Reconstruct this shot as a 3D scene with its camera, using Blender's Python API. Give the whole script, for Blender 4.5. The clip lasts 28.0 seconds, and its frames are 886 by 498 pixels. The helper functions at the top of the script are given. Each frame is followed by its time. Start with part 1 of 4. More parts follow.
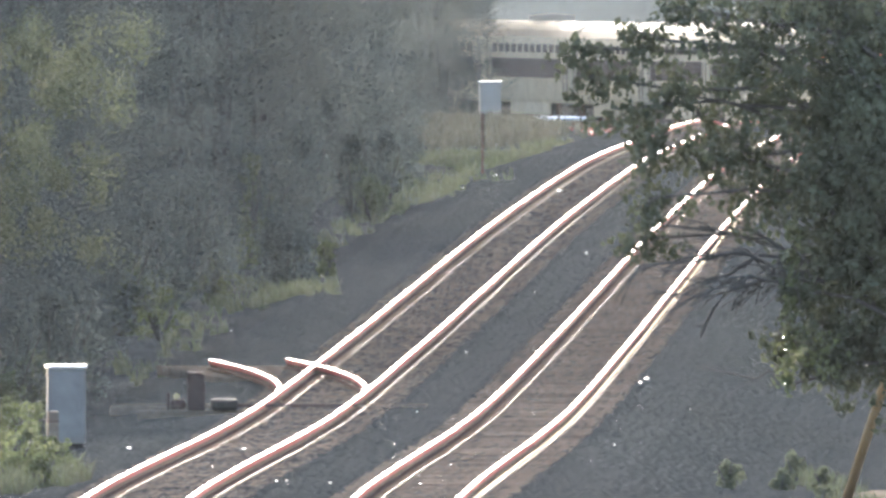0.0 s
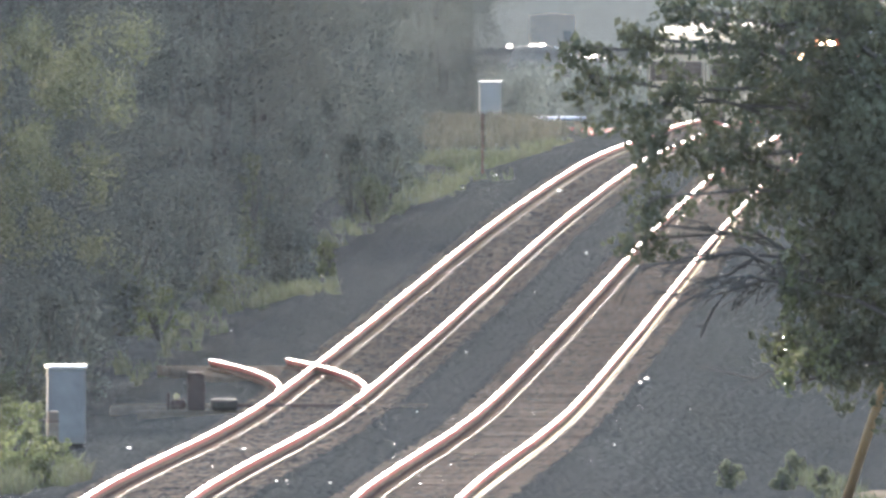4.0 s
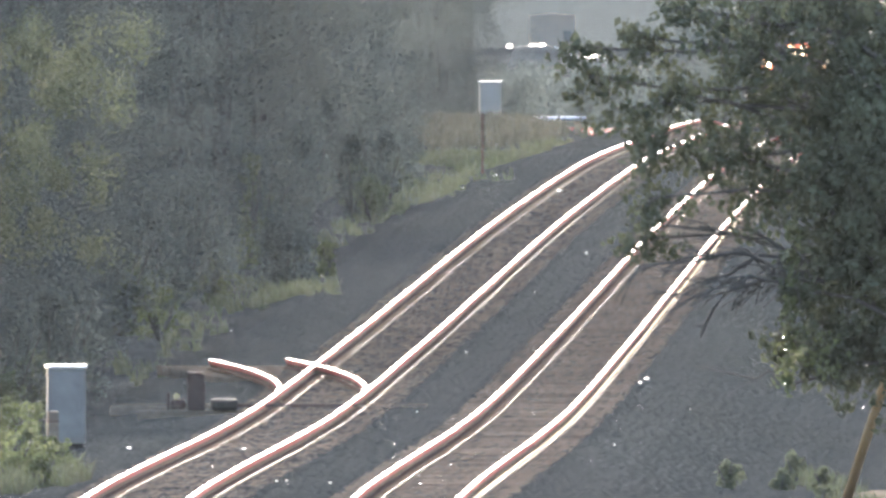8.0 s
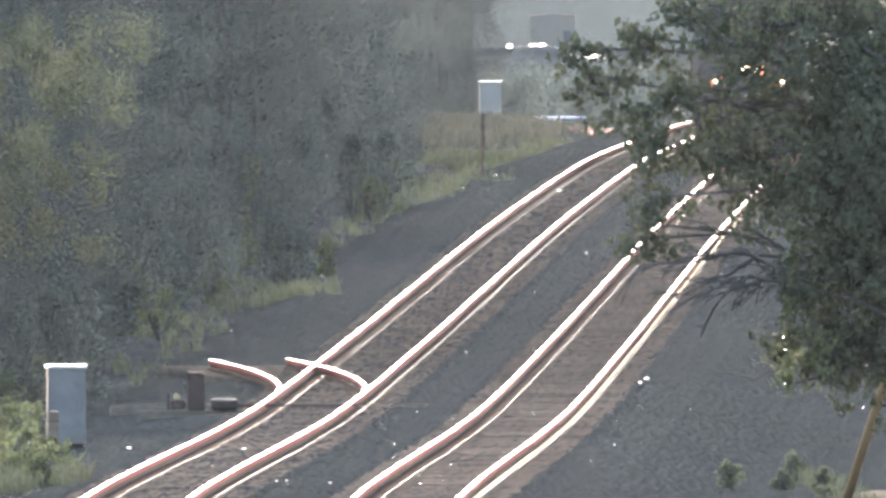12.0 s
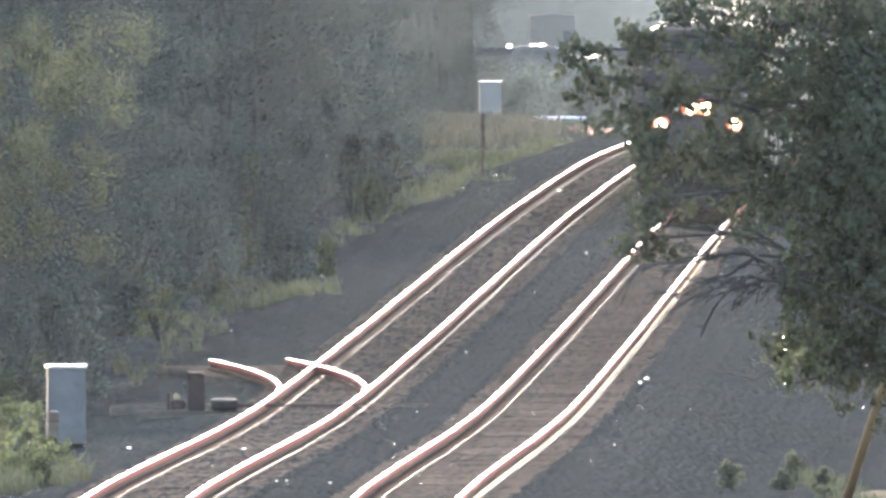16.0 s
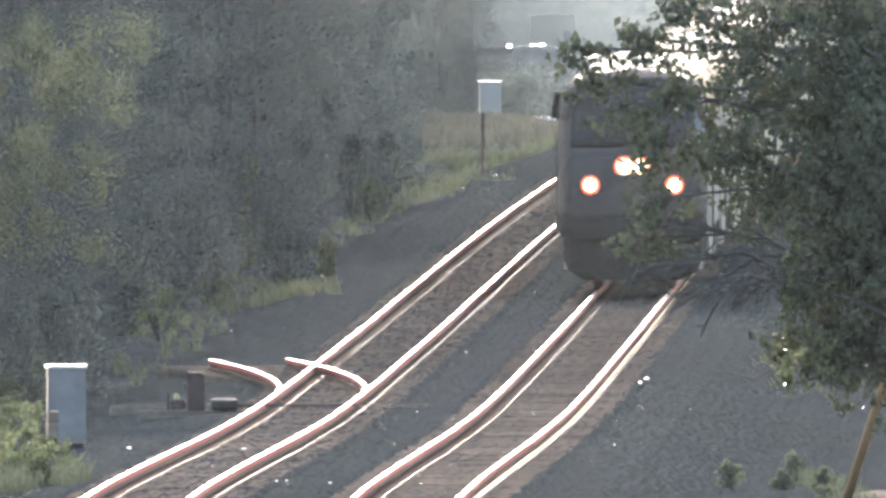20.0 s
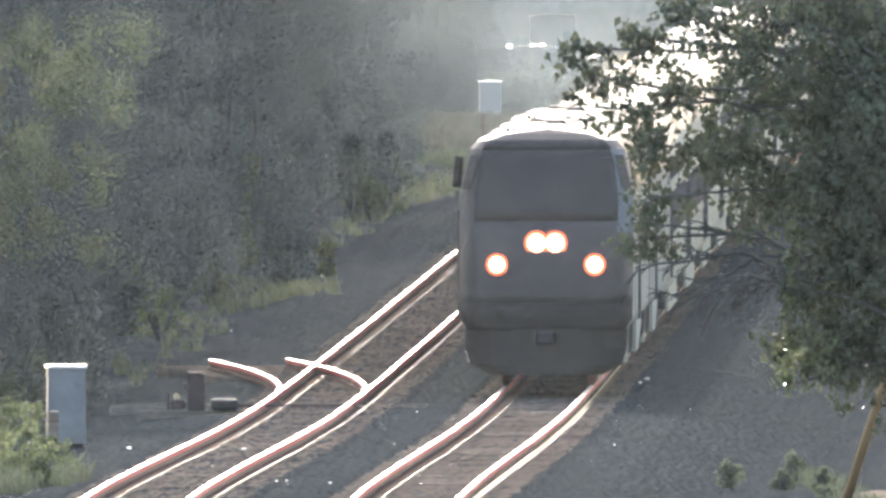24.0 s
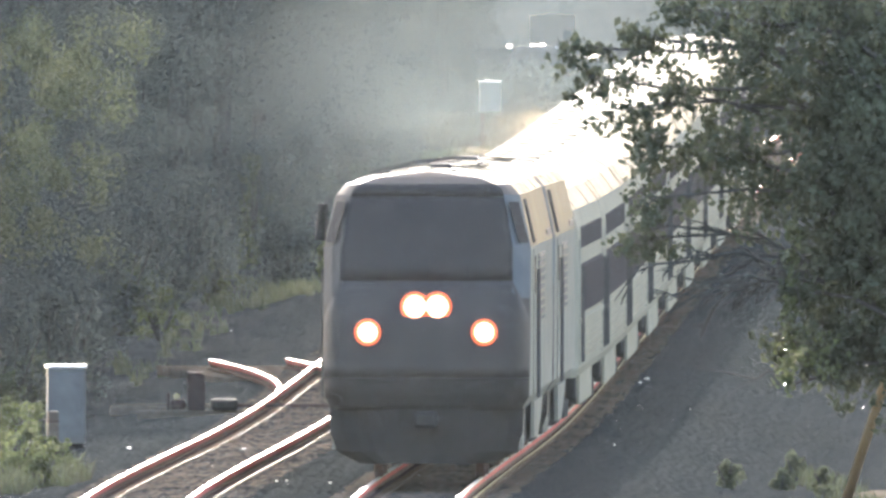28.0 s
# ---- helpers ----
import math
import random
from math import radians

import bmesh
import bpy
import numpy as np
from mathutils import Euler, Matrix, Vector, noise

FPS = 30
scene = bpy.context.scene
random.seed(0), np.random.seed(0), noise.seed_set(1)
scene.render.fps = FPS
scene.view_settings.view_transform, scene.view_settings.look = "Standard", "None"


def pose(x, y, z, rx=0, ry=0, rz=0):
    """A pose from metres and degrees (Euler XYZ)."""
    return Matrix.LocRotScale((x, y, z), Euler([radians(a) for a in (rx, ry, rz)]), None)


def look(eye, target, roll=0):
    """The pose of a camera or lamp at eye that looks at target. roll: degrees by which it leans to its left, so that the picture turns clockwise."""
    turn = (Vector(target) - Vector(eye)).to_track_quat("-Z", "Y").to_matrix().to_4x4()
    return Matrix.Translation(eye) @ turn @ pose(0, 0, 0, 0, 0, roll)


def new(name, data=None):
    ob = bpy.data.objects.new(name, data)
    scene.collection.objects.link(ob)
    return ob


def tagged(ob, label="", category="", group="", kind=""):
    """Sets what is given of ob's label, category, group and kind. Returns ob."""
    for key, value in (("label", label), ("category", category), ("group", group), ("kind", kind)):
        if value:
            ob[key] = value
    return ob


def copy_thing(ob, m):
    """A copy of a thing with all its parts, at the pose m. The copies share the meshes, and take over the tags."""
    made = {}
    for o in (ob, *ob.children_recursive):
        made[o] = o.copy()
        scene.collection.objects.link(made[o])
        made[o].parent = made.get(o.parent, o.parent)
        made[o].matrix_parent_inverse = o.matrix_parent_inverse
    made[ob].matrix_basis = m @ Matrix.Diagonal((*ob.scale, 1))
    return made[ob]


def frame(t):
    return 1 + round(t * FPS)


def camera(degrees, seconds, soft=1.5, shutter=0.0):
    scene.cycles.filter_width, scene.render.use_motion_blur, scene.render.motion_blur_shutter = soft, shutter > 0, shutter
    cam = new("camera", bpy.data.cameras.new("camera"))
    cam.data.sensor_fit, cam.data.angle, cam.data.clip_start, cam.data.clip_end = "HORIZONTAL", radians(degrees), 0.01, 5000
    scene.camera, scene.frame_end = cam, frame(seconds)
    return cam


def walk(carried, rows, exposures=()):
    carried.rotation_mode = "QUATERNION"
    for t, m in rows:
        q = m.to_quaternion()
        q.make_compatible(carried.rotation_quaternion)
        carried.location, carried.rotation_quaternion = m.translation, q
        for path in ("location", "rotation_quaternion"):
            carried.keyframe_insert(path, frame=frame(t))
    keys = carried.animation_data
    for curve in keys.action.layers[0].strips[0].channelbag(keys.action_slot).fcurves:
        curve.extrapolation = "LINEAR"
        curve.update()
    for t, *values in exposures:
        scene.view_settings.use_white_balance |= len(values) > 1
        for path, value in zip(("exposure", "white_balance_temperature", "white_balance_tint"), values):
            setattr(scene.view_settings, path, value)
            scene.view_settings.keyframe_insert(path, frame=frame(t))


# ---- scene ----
# A long lens looks down a straight double track; x right, y away, z up, rail heads near z 0.
EYE = (0.0, 0.0, 9.5)
cam = camera(1.3821, 28.0, soft=3.0)
STAND = pose(*EYE, 90 - 0.6523, 0, 0)
walk(cam, [(0.0, STAND), (28.0, STAND)], exposures=[(0.0, 2.78, 6420, 15), (20.0, 2.78, 6420, 15), (28.0, 2.86, 6480, 13)])

# ---------------------------------------------------------------- light
SUN_HIGH, SUN_SIDE = radians(19.0), radians(-5.0)
world = bpy.data.worlds.new("hazy_sky")
scene.world = world
world.use_nodes = True
wn = world.node_tree
sky = wn.nodes.new("ShaderNodeTexSky")
sky.sky_type = "NISHITA"
sky.sun_disc = False
sky.sun_elevation, sky.sun_rotation = SUN_HIGH, SUN_SIDE
sky.air_density, sky.dust_density, sky.ozone_density = 1.0, 3.0, 1.5
wn.links.new(sky.outputs["Color"], wn.nodes["Background"].inputs["Color"])
wn.nodes["Background"].inputs["Strength"].default_value = 0.15
sun_data = bpy.data.lights.new("sun", "SUN")
sun_data.energy, sun_data.angle, sun_data.color = 2.4, radians(0.6), (1.0, 0.95, 0.88)
sun = new("sun", sun_data)
sun.matrix_world = look((200 * math.sin(SUN_SIDE) * math.cos(SUN_HIGH), 200 * math.cos(SUN_SIDE) * math.cos(SUN_HIGH), 200 * math.sin(SUN_HIGH)), (0, 0, 0))


# ---------------------------------------------------------------- materials
def material(name, colour, rough=0.8, metal=0.0, second=None, scale=3.0, bump=0.0, bump_scale=40.0, through_light=0.0, spread=0.0, gloss=0.5):
    """A principled surface: two colours mixed by noise, fine relief, and a random shade for each object or island."""
    m = bpy.data.materials.new(name)
    m.use_nodes = True
    t = m.node_tree
    b = t.nodes["Principled BSDF"]
    b.inputs["Roughness"].default_value, b.inputs["Metallic"].default_value = rough, metal
    b.inputs["Specular IOR Level"].default_value = gloss
    geo = t.nodes.new("ShaderNodeTexCoord")
    n = t.nodes.new("ShaderNodeTexNoise")
    n.inputs["Scale"].default_value, n.inputs["Detail"].default_value = scale, 6.0
    t.links.new(geo.outputs["Object"], n.inputs["Vector"])
    mix = t.nodes.new("ShaderNodeMix")
    mix.data_type = "RGBA"
    mix.inputs["A"].default_value = (*colour, 1)
    mix.inputs["B"].default_value = (*(second or [c * 0.7 for c in colour]), 1)
    ramp = t.nodes.new("ShaderNodeMapRange")
    ramp.inputs["From Min"].default_value, ramp.inputs["From Max"].default_value = 0.35, 0.65
    t.links.new(n.outputs["Fac"], ramp.inputs["Value"])
    t.links.new(ramp.outputs["Result"], mix.inputs["Factor"])
    out = mix.outputs["Result"]
    if spread:
        isle = t.nodes.new("ShaderNodeNewGeometry")
        obj = t.nodes.new("ShaderNodeObjectInfo")
        add = t.nodes.new("ShaderNodeMath")
        add.operation = "ADD"
        t.links.new(isle.outputs["Random Per Island"], add.inputs[0])
        t.links.new(obj.outputs["Random"], add.inputs[1])
        rng = t.nodes.new("ShaderNodeMapRange")
        rng.inputs["From Max"].default_value = 2.0
        rng.inputs["To Min"].default_value, rng.inputs["To Max"].default_value = 1 - spread, 1 + spread
        t.links.new(add.outputs["Value"], rng.inputs["Value"])
        hsv = t.nodes.new("ShaderNodeHueSaturation")
        t.links.new(rng.outputs["Result"], hsv.inputs["Value"])
        t.links.new(out, hsv.inputs["Color"])
        out = hsv.outputs["Color"]
    t.links.new(out, b.inputs["Base Color"])
    if bump:
        bn = t.nodes.new("ShaderNodeTexNoise")
        bn.inputs["Scale"].default_value, bn.inputs["Detail"].default_value = bump_scale, 4.0
        t.links.new(geo.outputs["Object"], bn.inputs["Vector"])
        bp = t.nodes.new("ShaderNodeBump")
        bp.inputs["Strength"].default_value, bp.inputs["Distance"].default_value = bump, 0.03
        t.links.new(bn.outputs["Fac"], bp.inputs["Height"])
        t.links.new(bp.outputs["Normal"], b.inputs["Normal"])
    if through_light:
        tr = t.nodes.new("ShaderNodeBsdfTranslucent")
        t.links.new(out, tr.inputs["Color"])
        ms = t.nodes.new("ShaderNodeMixShader")
        ms.inputs["Fac"].default_value = through_light
        t.links.new(b.outputs["BSDF"], ms.inputs[1])
        t.links.new(tr.outputs["BSDF"], ms.inputs[2])
        t.links.new(ms.outputs["Shader"], t.nodes["Material Output"].inputs["Surface"])
    return m


def glowing(name, colour, strength):
    m = bpy.data.materials.new(name)
    m.use_nodes = True
    b = m.node_tree.nodes["Principled BSDF"]
    b.inputs["Base Color"].default_value = (*colour, 1)
    b.inputs["Emission Color"].default_value = (*colour, 1)
    b.inputs["Emission Strength"].default_value = strength
    return m


BALLAST = material("ballast_stone", (0.039, 0.042, 0.041), 0.9, second=(0.022, 0.0245, 0.0245), scale=9.0, bump=0.3, bump_scale=22.0, gloss=0.0)
EARTH = material("verge_earth", (0.048, 0.051, 0.048), 0.95, second=(0.033, 0.036, 0.034), scale=0.35, bump=0.3, bump_scale=14.0, gloss=0.0)
RAIL_STEEL = material("rail_steel", (0.25, 0.222, 0.214), 0.47, 1.0, second=(0.27, 0.235, 0.23), scale=2.0)
# rust reddened to paint the red fringe of the rail's glare
RAIL_RUST_FRINGE = material("rail_rust_fringe", (0.46, 0.058, 0.06), 0.8, 0.0, second=(0.27, 0.048, 0.042), scale=8.0, gloss=0.15)
# rust darkened for the shadow low on the web
RAIL_SIDE = material("rail_web_rust_shade", (0.13, 0.066, 0.055), 0.9, 0.0, second=(0.085, 0.052, 0.045), scale=3.0, gloss=0.05)
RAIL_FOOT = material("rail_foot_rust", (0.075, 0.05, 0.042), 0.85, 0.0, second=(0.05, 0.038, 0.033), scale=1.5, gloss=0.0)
PLATE_STEEL = material("tie_plate_rust", (0.16, 0.11, 0.08), 0.9, 0.0, second=(0.10, 0.075, 0.055), scale=3.0, gloss=0.0)
SPIKE_STEEL = material("spike_steel", (0.20, 0.18, 0.135), 0.6, 0.6, second=(0.07, 0.06, 0.05), scale=0.9, spread=0.6, gloss=0.3)
GLINT_STEEL = material("glint_steel", (0.36, 0.29, 0.14), 0.6, 0.6, second=(0.16, 0.12, 0.06), scale=1.3, gloss=0.3)
TIE_WOOD = material("tie_wood", (0.135, 0.108, 0.084), 0.85, second=(0.085, 0.071, 0.058), scale=6.0, bump=0.5, spread=0.35, gloss=0.0)
BARK = material("bark", (0.072, 0.072, 0.068), 0.95, second=(0.048, 0.046, 0.044), scale=5.0, bump=0.8, bump_scale=18.0, gloss=0.0)
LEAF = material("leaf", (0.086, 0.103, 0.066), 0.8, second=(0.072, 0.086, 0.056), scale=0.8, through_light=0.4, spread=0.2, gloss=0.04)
# blue-grey of the haze is put into the shaded forest's leaf colour
LEAF_HAZED = material("leaf_hazed", (0.071, 0.085, 0.081), 0.9, second=(0.065, 0.078, 0.075), scale=0.3, through_light=0.5, spread=0.04, gloss=0.0)
VINE_LEAF = material("vine_leaf", (0.082, 0.097, 0.045), 0.6, second=(0.064, 0.078, 0.038), scale=0.8, through_light=0.45, spread=0.4, gloss=0.1)
GLINT_LEAF = material("waxy_leaf", (0.09, 0.11, 0.06), 0.22, second=(0.08, 0.095, 0.05), gloss=0.8)
MAPLE = material("maple_leaf", (0.058, 0.066, 0.042), 0.75, second=(0.045, 0.052, 0.034), scale=0.8, through_light=0.2, spread=0.18, gloss=0.02)
# paler leaf copy, its colour lifted for plants in sunlight
LEAF_SUNLIT = material("leaf_sunlit", (0.094, 0.106, 0.066), 0.8, second=(0.072, 0.084, 0.054), scale=0.5, through_light=0.4, spread=0.2, gloss=0.04)
GRASS = material("grass", (0.066, 0.08, 0.042), 0.8, second=(0.066, 0.07, 0.046), scale=0.5, through_light=0.35, spread=0.4)
DRY_GRASS = material("dry_grass", (0.085, 0.083, 0.062), 0.7, second=(0.065, 0.068, 0.05), scale=0.5, through_light=0.35, spread=0.4)
SILVER = material("silver_paint", (0.29, 0.272, 0.225), 0.75, 0.0, second=(0.23, 0.215, 0.175), scale=1.2, gloss=0.0)
# second tone of the silver, for roofs and upper flanks in the sun
SUNLIT_ROOF = material("sunlit_roof", (0.165, 0.137, 0.092), 0.7, 0.0, second=(0.13, 0.108, 0.073), scale=1.0, gloss=0.03)
# windshield tone lifted and browned for haze and lamp flare
WINDSHIELD = material("haze_lifted_windshield", (0.044, 0.036, 0.032), 0.55, second=(0.037, 0.031, 0.028), gloss=0.12)
# glass colour paled for the haze over the far coaches
COACH_GLASS = material("hazed_coach_glass", (0.075, 0.065, 0.064), 0.8, second=(0.082, 0.072, 0.07), gloss=0.0)
STAINLESS = material("stainless_steel", (0.35, 0.32, 0.245), 0.7, 0.0, second=(0.28, 0.258, 0.20), scale=1.5, gloss=0.0)
# warm flare of the lamps is put into the nose's colour
NOSE_PAINT = material("nose_paint_flare", (0.062, 0.05, 0.043), 0.65, second=(0.05, 0.041, 0.036), scale=2.0, gloss=0.2)
# black raised towards grey, standing in for the haze
BLACK_PAINT = material("haze_lifted_black", (0.06, 0.055, 0.05), 0.85, second=(0.042, 0.038, 0.035), scale=4.0)
DARK_TRIM = material("dark_trim", (0.03, 0.026, 0.025), 0.7, second=(0.024, 0.021, 0.02), gloss=0.1)
# paler tone paints sky light on the nose's right corner facet
NOSE_LIT_FACET = material("nose_lit_facet", (0.12, 0.125, 0.128), 0.65, second=(0.10, 0.105, 0.108), scale=2.0, gloss=0.05)
PILOT_GREY = material("dark_pilot_paint", (0.036, 0.03, 0.026), 0.8, second=(0.028, 0.024, 0.021), scale=2.0, gloss=0.05)
GLASS_DARK = material("tinted_glass", (0.026, 0.026, 0.028), 0.2, second=(0.032, 0.031, 0.031))
GREY_BOX = material("grey_box_paint", (0.13, 0.128, 0.124), 0.6, 0.0, second=(0.085, 0.084, 0.082), scale=2.5, bump=0.1)
RUST = material("rusty_iron", (0.12, 0.06, 0.045), 0.8, 0.2, second=(0.07, 0.045, 0.04), scale=9.0, bump=0.4)
YELLOW = material("yellow_plastic", (0.17, 0.098, 0.032), 0.75, second=(0.13, 0.075, 0.026), scale=3.0)
WOOD_POST = material("weathered_wood", (0.17, 0.13, 0.09), 0.9, second=(0.10, 0.075, 0.055), scale=7.0, bump=0.4)


def lamp_glow(name):
    """A lit headlamp with its bloom painted in: white-hot in the middle, amber towards the edge."""
    m = glowing(name, (1.0, 0.8, 0.55), 1.0)
    t = m.node_tree
    b = t.nodes["Principled BSDF"]
    c = t.nodes.new("ShaderNodeTexCoord")
    mid = t.nodes.new("ShaderNodeVectorMath")
    mid.operation = "SUBTRACT"
    mid.inputs[1].default_value = (0.5, 0.5, 0.5)
    t.links.new(c.outputs["Generated"], mid.inputs[0])
    flat = t.nodes.new("ShaderNodeVectorMath")
    flat.operation = "MULTIPLY"
    flat.inputs[1].default_value = (2.0, 0.0, 2.0)
    t.links.new(mid.outputs["Vector"], flat.inputs[0])
    ln = t.nodes.new("ShaderNodeVectorMath")
    ln.operation = "LENGTH"
    t.links.new(flat.outputs["Vector"], ln.inputs[0])
    ramp = t.nodes.new("ShaderNodeValToRGB")
    ramp.color_ramp.elements[0].position, ramp.color_ramp.elements[0].color = 0.0, (1.0, 0.9, 0.7, 1)
    ramp.color_ramp.elements[1].position, ramp.color_ramp.elements[1].color = 1.0, (0.06, 0.012, 0.004, 1)
    for at, colour in ((0.6, (0.95, 0.72, 0.42, 1)), (0.82, (0.28, 0.11, 0.035, 1))):
        e = ramp.color_ramp.elements.new(at)
        e.color = colour
    t.links.new(ln.outputs["Value"], ramp.inputs["Fac"])
    t.links.new(ramp.outputs["Color"], b.inputs["Emission Color"])
    b.inputs["Emission Strength"].default_value = 6.0
    return m


LAMP = lamp_glow("headlamp_glow")
# emissive ring that paints the red halo round each lamp
LAMP_HALO = glowing("headlamp_halo_glow", (1.0, 0.16, 0.05), 0.09)


# ---------------------------------------------------------------- mesh helpers
def mesh(name, verts, faces, mats, smooth=False, slots=None):
    me = bpy.data.meshes.new(name)
    me.from_pydata([tuple(v) for v in verts], [], [tuple(f) for f in faces])
    for m in (mats if isinstance(mats, (list, tuple)) else [mats]):
        me.materials.append(m)
    if slots is not None:
        me.polygons.foreach_set("material_index", slots)
    if smooth:
        me.polygons.foreach_set("use_smooth", [True] * len(me.polygons))
    me.update()
    return me


def piece(name, verts, faces, mats, parent=None, label="", smooth=False, slots=None, at=None):
    ob = new(name, mesh(name, verts, faces, mats, smooth, slots))
    if parent is not None:
        ob.parent = parent
    if at is not None:
        ob.matrix_basis = at
    return tagged(ob, label)


def part(name, bm, mat, parent, label=""):
    me = bpy.data.meshes.new(name)
    bm.to_mesh(me)
    bm.free()
    me.materials.append(mat)
    ob = new(name, me)
    ob.parent = parent
    return tagged(ob, label)


def box_bm(x0, x1, y0, y1, z0, z1, bevel=0.0):
    bm = bmesh.new()
    bmesh.ops.create_cube(bm, size=1.0, matrix=Matrix.LocRotScale(((x0 + x1) / 2, (y0 + y1) / 2, (z0 + z1) / 2), None, (x1 - x0, y1 - y0, z1 - z0)))
    bevel = min(bevel, 0.3 * min(x1 - x0, y1 - y0, z1 - z0))
    if bevel:
        bmesh.ops.bevel(bm, geom=bm.edges[:], offset=bevel, segments=2, affect="EDGES", profile=0.5)
    return bm


def tube(points, radii, sides=8):
    """Verts and faces of a round bar through points."""
    verts, faces = [], []
    for i, p in enumerate(points):
        p = Vector(p)
        a = Vector(points[max(i - 1, 0)])
        b = Vector(points[min(i + 1, len(points) - 1)])
        d = (b - a).normalized()
        u = d.orthogonal().normalized()
        w = d.cross(u)
        for k in range(sides):
            t = 2 * math.pi * k / sides
            verts.append(p + (u * math.cos(t) + w * math.sin(t)) * radii[i])
    for i in range(len(points) - 1):
        for k in range(sides):
            j = (k + 1) % sides
            faces.append((i * sides + k, i * sides + j, (i + 1) * sides + j, (i + 1) * sides + k))
    faces.append(tuple(range(sides))[::-1])
    faces.append(tuple((len(points) - 1) * sides + k for k in range(sides)))
    return verts, faces


def disc_bm(r, depth, m, sides=20):
    bm = bmesh.new()
    bmesh.ops.create_cone(bm, cap_ends=True, segments=sides, radius1=r, radius2=r, depth=depth, matrix=m)
    return bm


# ---------------------------------------------------------------- the line of the track
Z_AT = [(-2000, 0.0), (300, 0.1), (430, 0.05), (516, 0.0), (542, 0.0), (620, -0.25), (690, -0.08), (750, 0.17), (828, 0.5), (893, 0.68), (984, 0.82), (1062, 0.67), (1150, 0.35), (1244, -0.2), (1350, -1.5), (1480, -2.5), (1700, -2.7), (2600, -2.7), (6000, -2.7)]
CURVE_AT, CURVE_R, CURVE_END = 1328.0, 1160.0, 1620.0
SPACING = 3.87


def line_z(d):
    """Height of the rail heads, eased from knot to knot."""
    k = Z_AT
    i = 0
    while i < len(k) - 2 and d > k[i + 1][0]:
        i += 1

    def slope(j):
        if j <= 0 or j >= len(k) - 1:
            return 0.0
        return (k[j + 1][1] - k[j - 1][1]) / (k[j + 1][0] - k[j - 1][0])
    h = k[i + 1][0] - k[i][0]
    t = (d - k[i][0]) / h
    t = min(max(t, 0), 1)
    return -0.08 + ((2 * t ** 3 - 3 * t * t + 1) * k[i][1] + (t ** 3 - 2 * t * t + t) * h * slope(i)
            + (3 * t * t - 2 * t ** 3) * k[i + 1][1] + (t ** 3 - t * t) * h * slope(i + 1))


def line_x(d):
    """Middle of the track that the train runs on."""
    x = -0.246 + (d - 542) * 0.0198
    x += 0.2 * math.exp(-((d - 1070) / 90) ** 2)
    if d > CURVE_AT:
        e = min(d, CURVE_END) - CURVE_AT
        x -= e * e / (2 * CURVE_R)
        x -= max(d - CURVE_END, 0) * (CURVE_END - CURVE_AT) / CURVE_R
    return x


def swept(profile, d0, d1, step, side, drop=0.0, close=True):
    """A profile (across, up) carried along the line, side metres to the right of the train's track. side may be a function of d."""
    n = max(2, int((d1 - d0) / step) + 1)
    verts, faces = [], []
    m = len(profile)
    for i in range(n):
        d = d0 + (d1 - d0) * i / (n - 1)
        s = side(d) if callable(side) else side
        x, z = line_x(d) + s, line_z(d) - drop
        verts += [(x + a, d, z + b) for a, b in profile]
    for i in range(n - 1):
        for k in range(m if close else m - 1):
            j = (k + 1) % m
            faces.append((i * m + k, i * m + j, (i + 1) * m + j, (i + 1) * m + k))
    if close:
        faces.append(tuple(range(m))[::-1])
        faces.append(tuple((n - 1) * m + k for k in range(m)))
    return verts, faces


# ---------------------------------------------------------------- ground
def ground_z(x, y):
    u = x - line_x(y) + SPACING / 2
    base = line_z(y) - 0.62
    a = abs(u)
    bank = min(max((1480 - y) / 120, 0), 1)
    if u < 0:
        base += -0.12 * min(max(a - 5, 0), 4) / 4 + 0.05 * max(min(a, 60) - 9, 0) * bank
    else:
        base += -0.45 * min(max(a - 5, 0), 3) / 3 + 0.12 * max(min(a, 40) - 10, 0) * bank
    if u < -6.5:
        base += 0.45 * math.exp(-((y - 1290) / 70) ** 2) * min((-u - 6.5) / 1.5, 1)
    return base + 0.10 * noise.noise((x * 0.25, y * 0.02, 0.0)) * min(1, max(a - 4, 0) / 2)


BED = [(-8.4, -0.70), (-7.2, -0.34), (-5.85, -0.26), (-5.2, -0.207), (-2.5, -0.207), (-1.93, -0.235), (-1.35, -0.213), (1.35, -0.213), (1.95, -0.235), (2.55, -0.25), (4.3, -0.72), (6.6, -1.0)]


def top_z(x, y):
    """The upper of the ground and the ballast bed."""
    u = x - line_x(y)
    g = ground_z(x, y)
    if -8.4 < u < 6.6 and y < 1690:
        g = max(g, line_z(y) + float(np.interp(u, [p[0] for p in BED], [p[1] for p in BED])))
    return g


def stations(a, b, step):
    """Distances from a to b, in steps that widen with the distance."""
    out = [a]
    while out[-1] < b:
        out.append(out[-1] + step * out[-1] / 520)
    return out


def ground():
    us = [-3000, -800, -300, -120, -60, -40, -30, -24, -20, -17, -15, -13.5, -12] + [-11.6 + 0.12 * i for i in range(194)] + [12, 14, 17, 20, 25, 32, 40, 60, 120, 300, 800, 3000]
    ys = [-1500, -500, 0, 200, 350, 420, 460, 490] + stations(505, 1330, 0.6) + [1332 + 6 * i for i in range(50)] + [1640, 1700, 1800, 2000, 2400, 3000, 4000, 6000]
    rng = np.random.default_rng(3)
    verts = []
    for y in ys:
        for u in us:
            x = line_x(min(y, 1800)) - SPACING / 2 + u
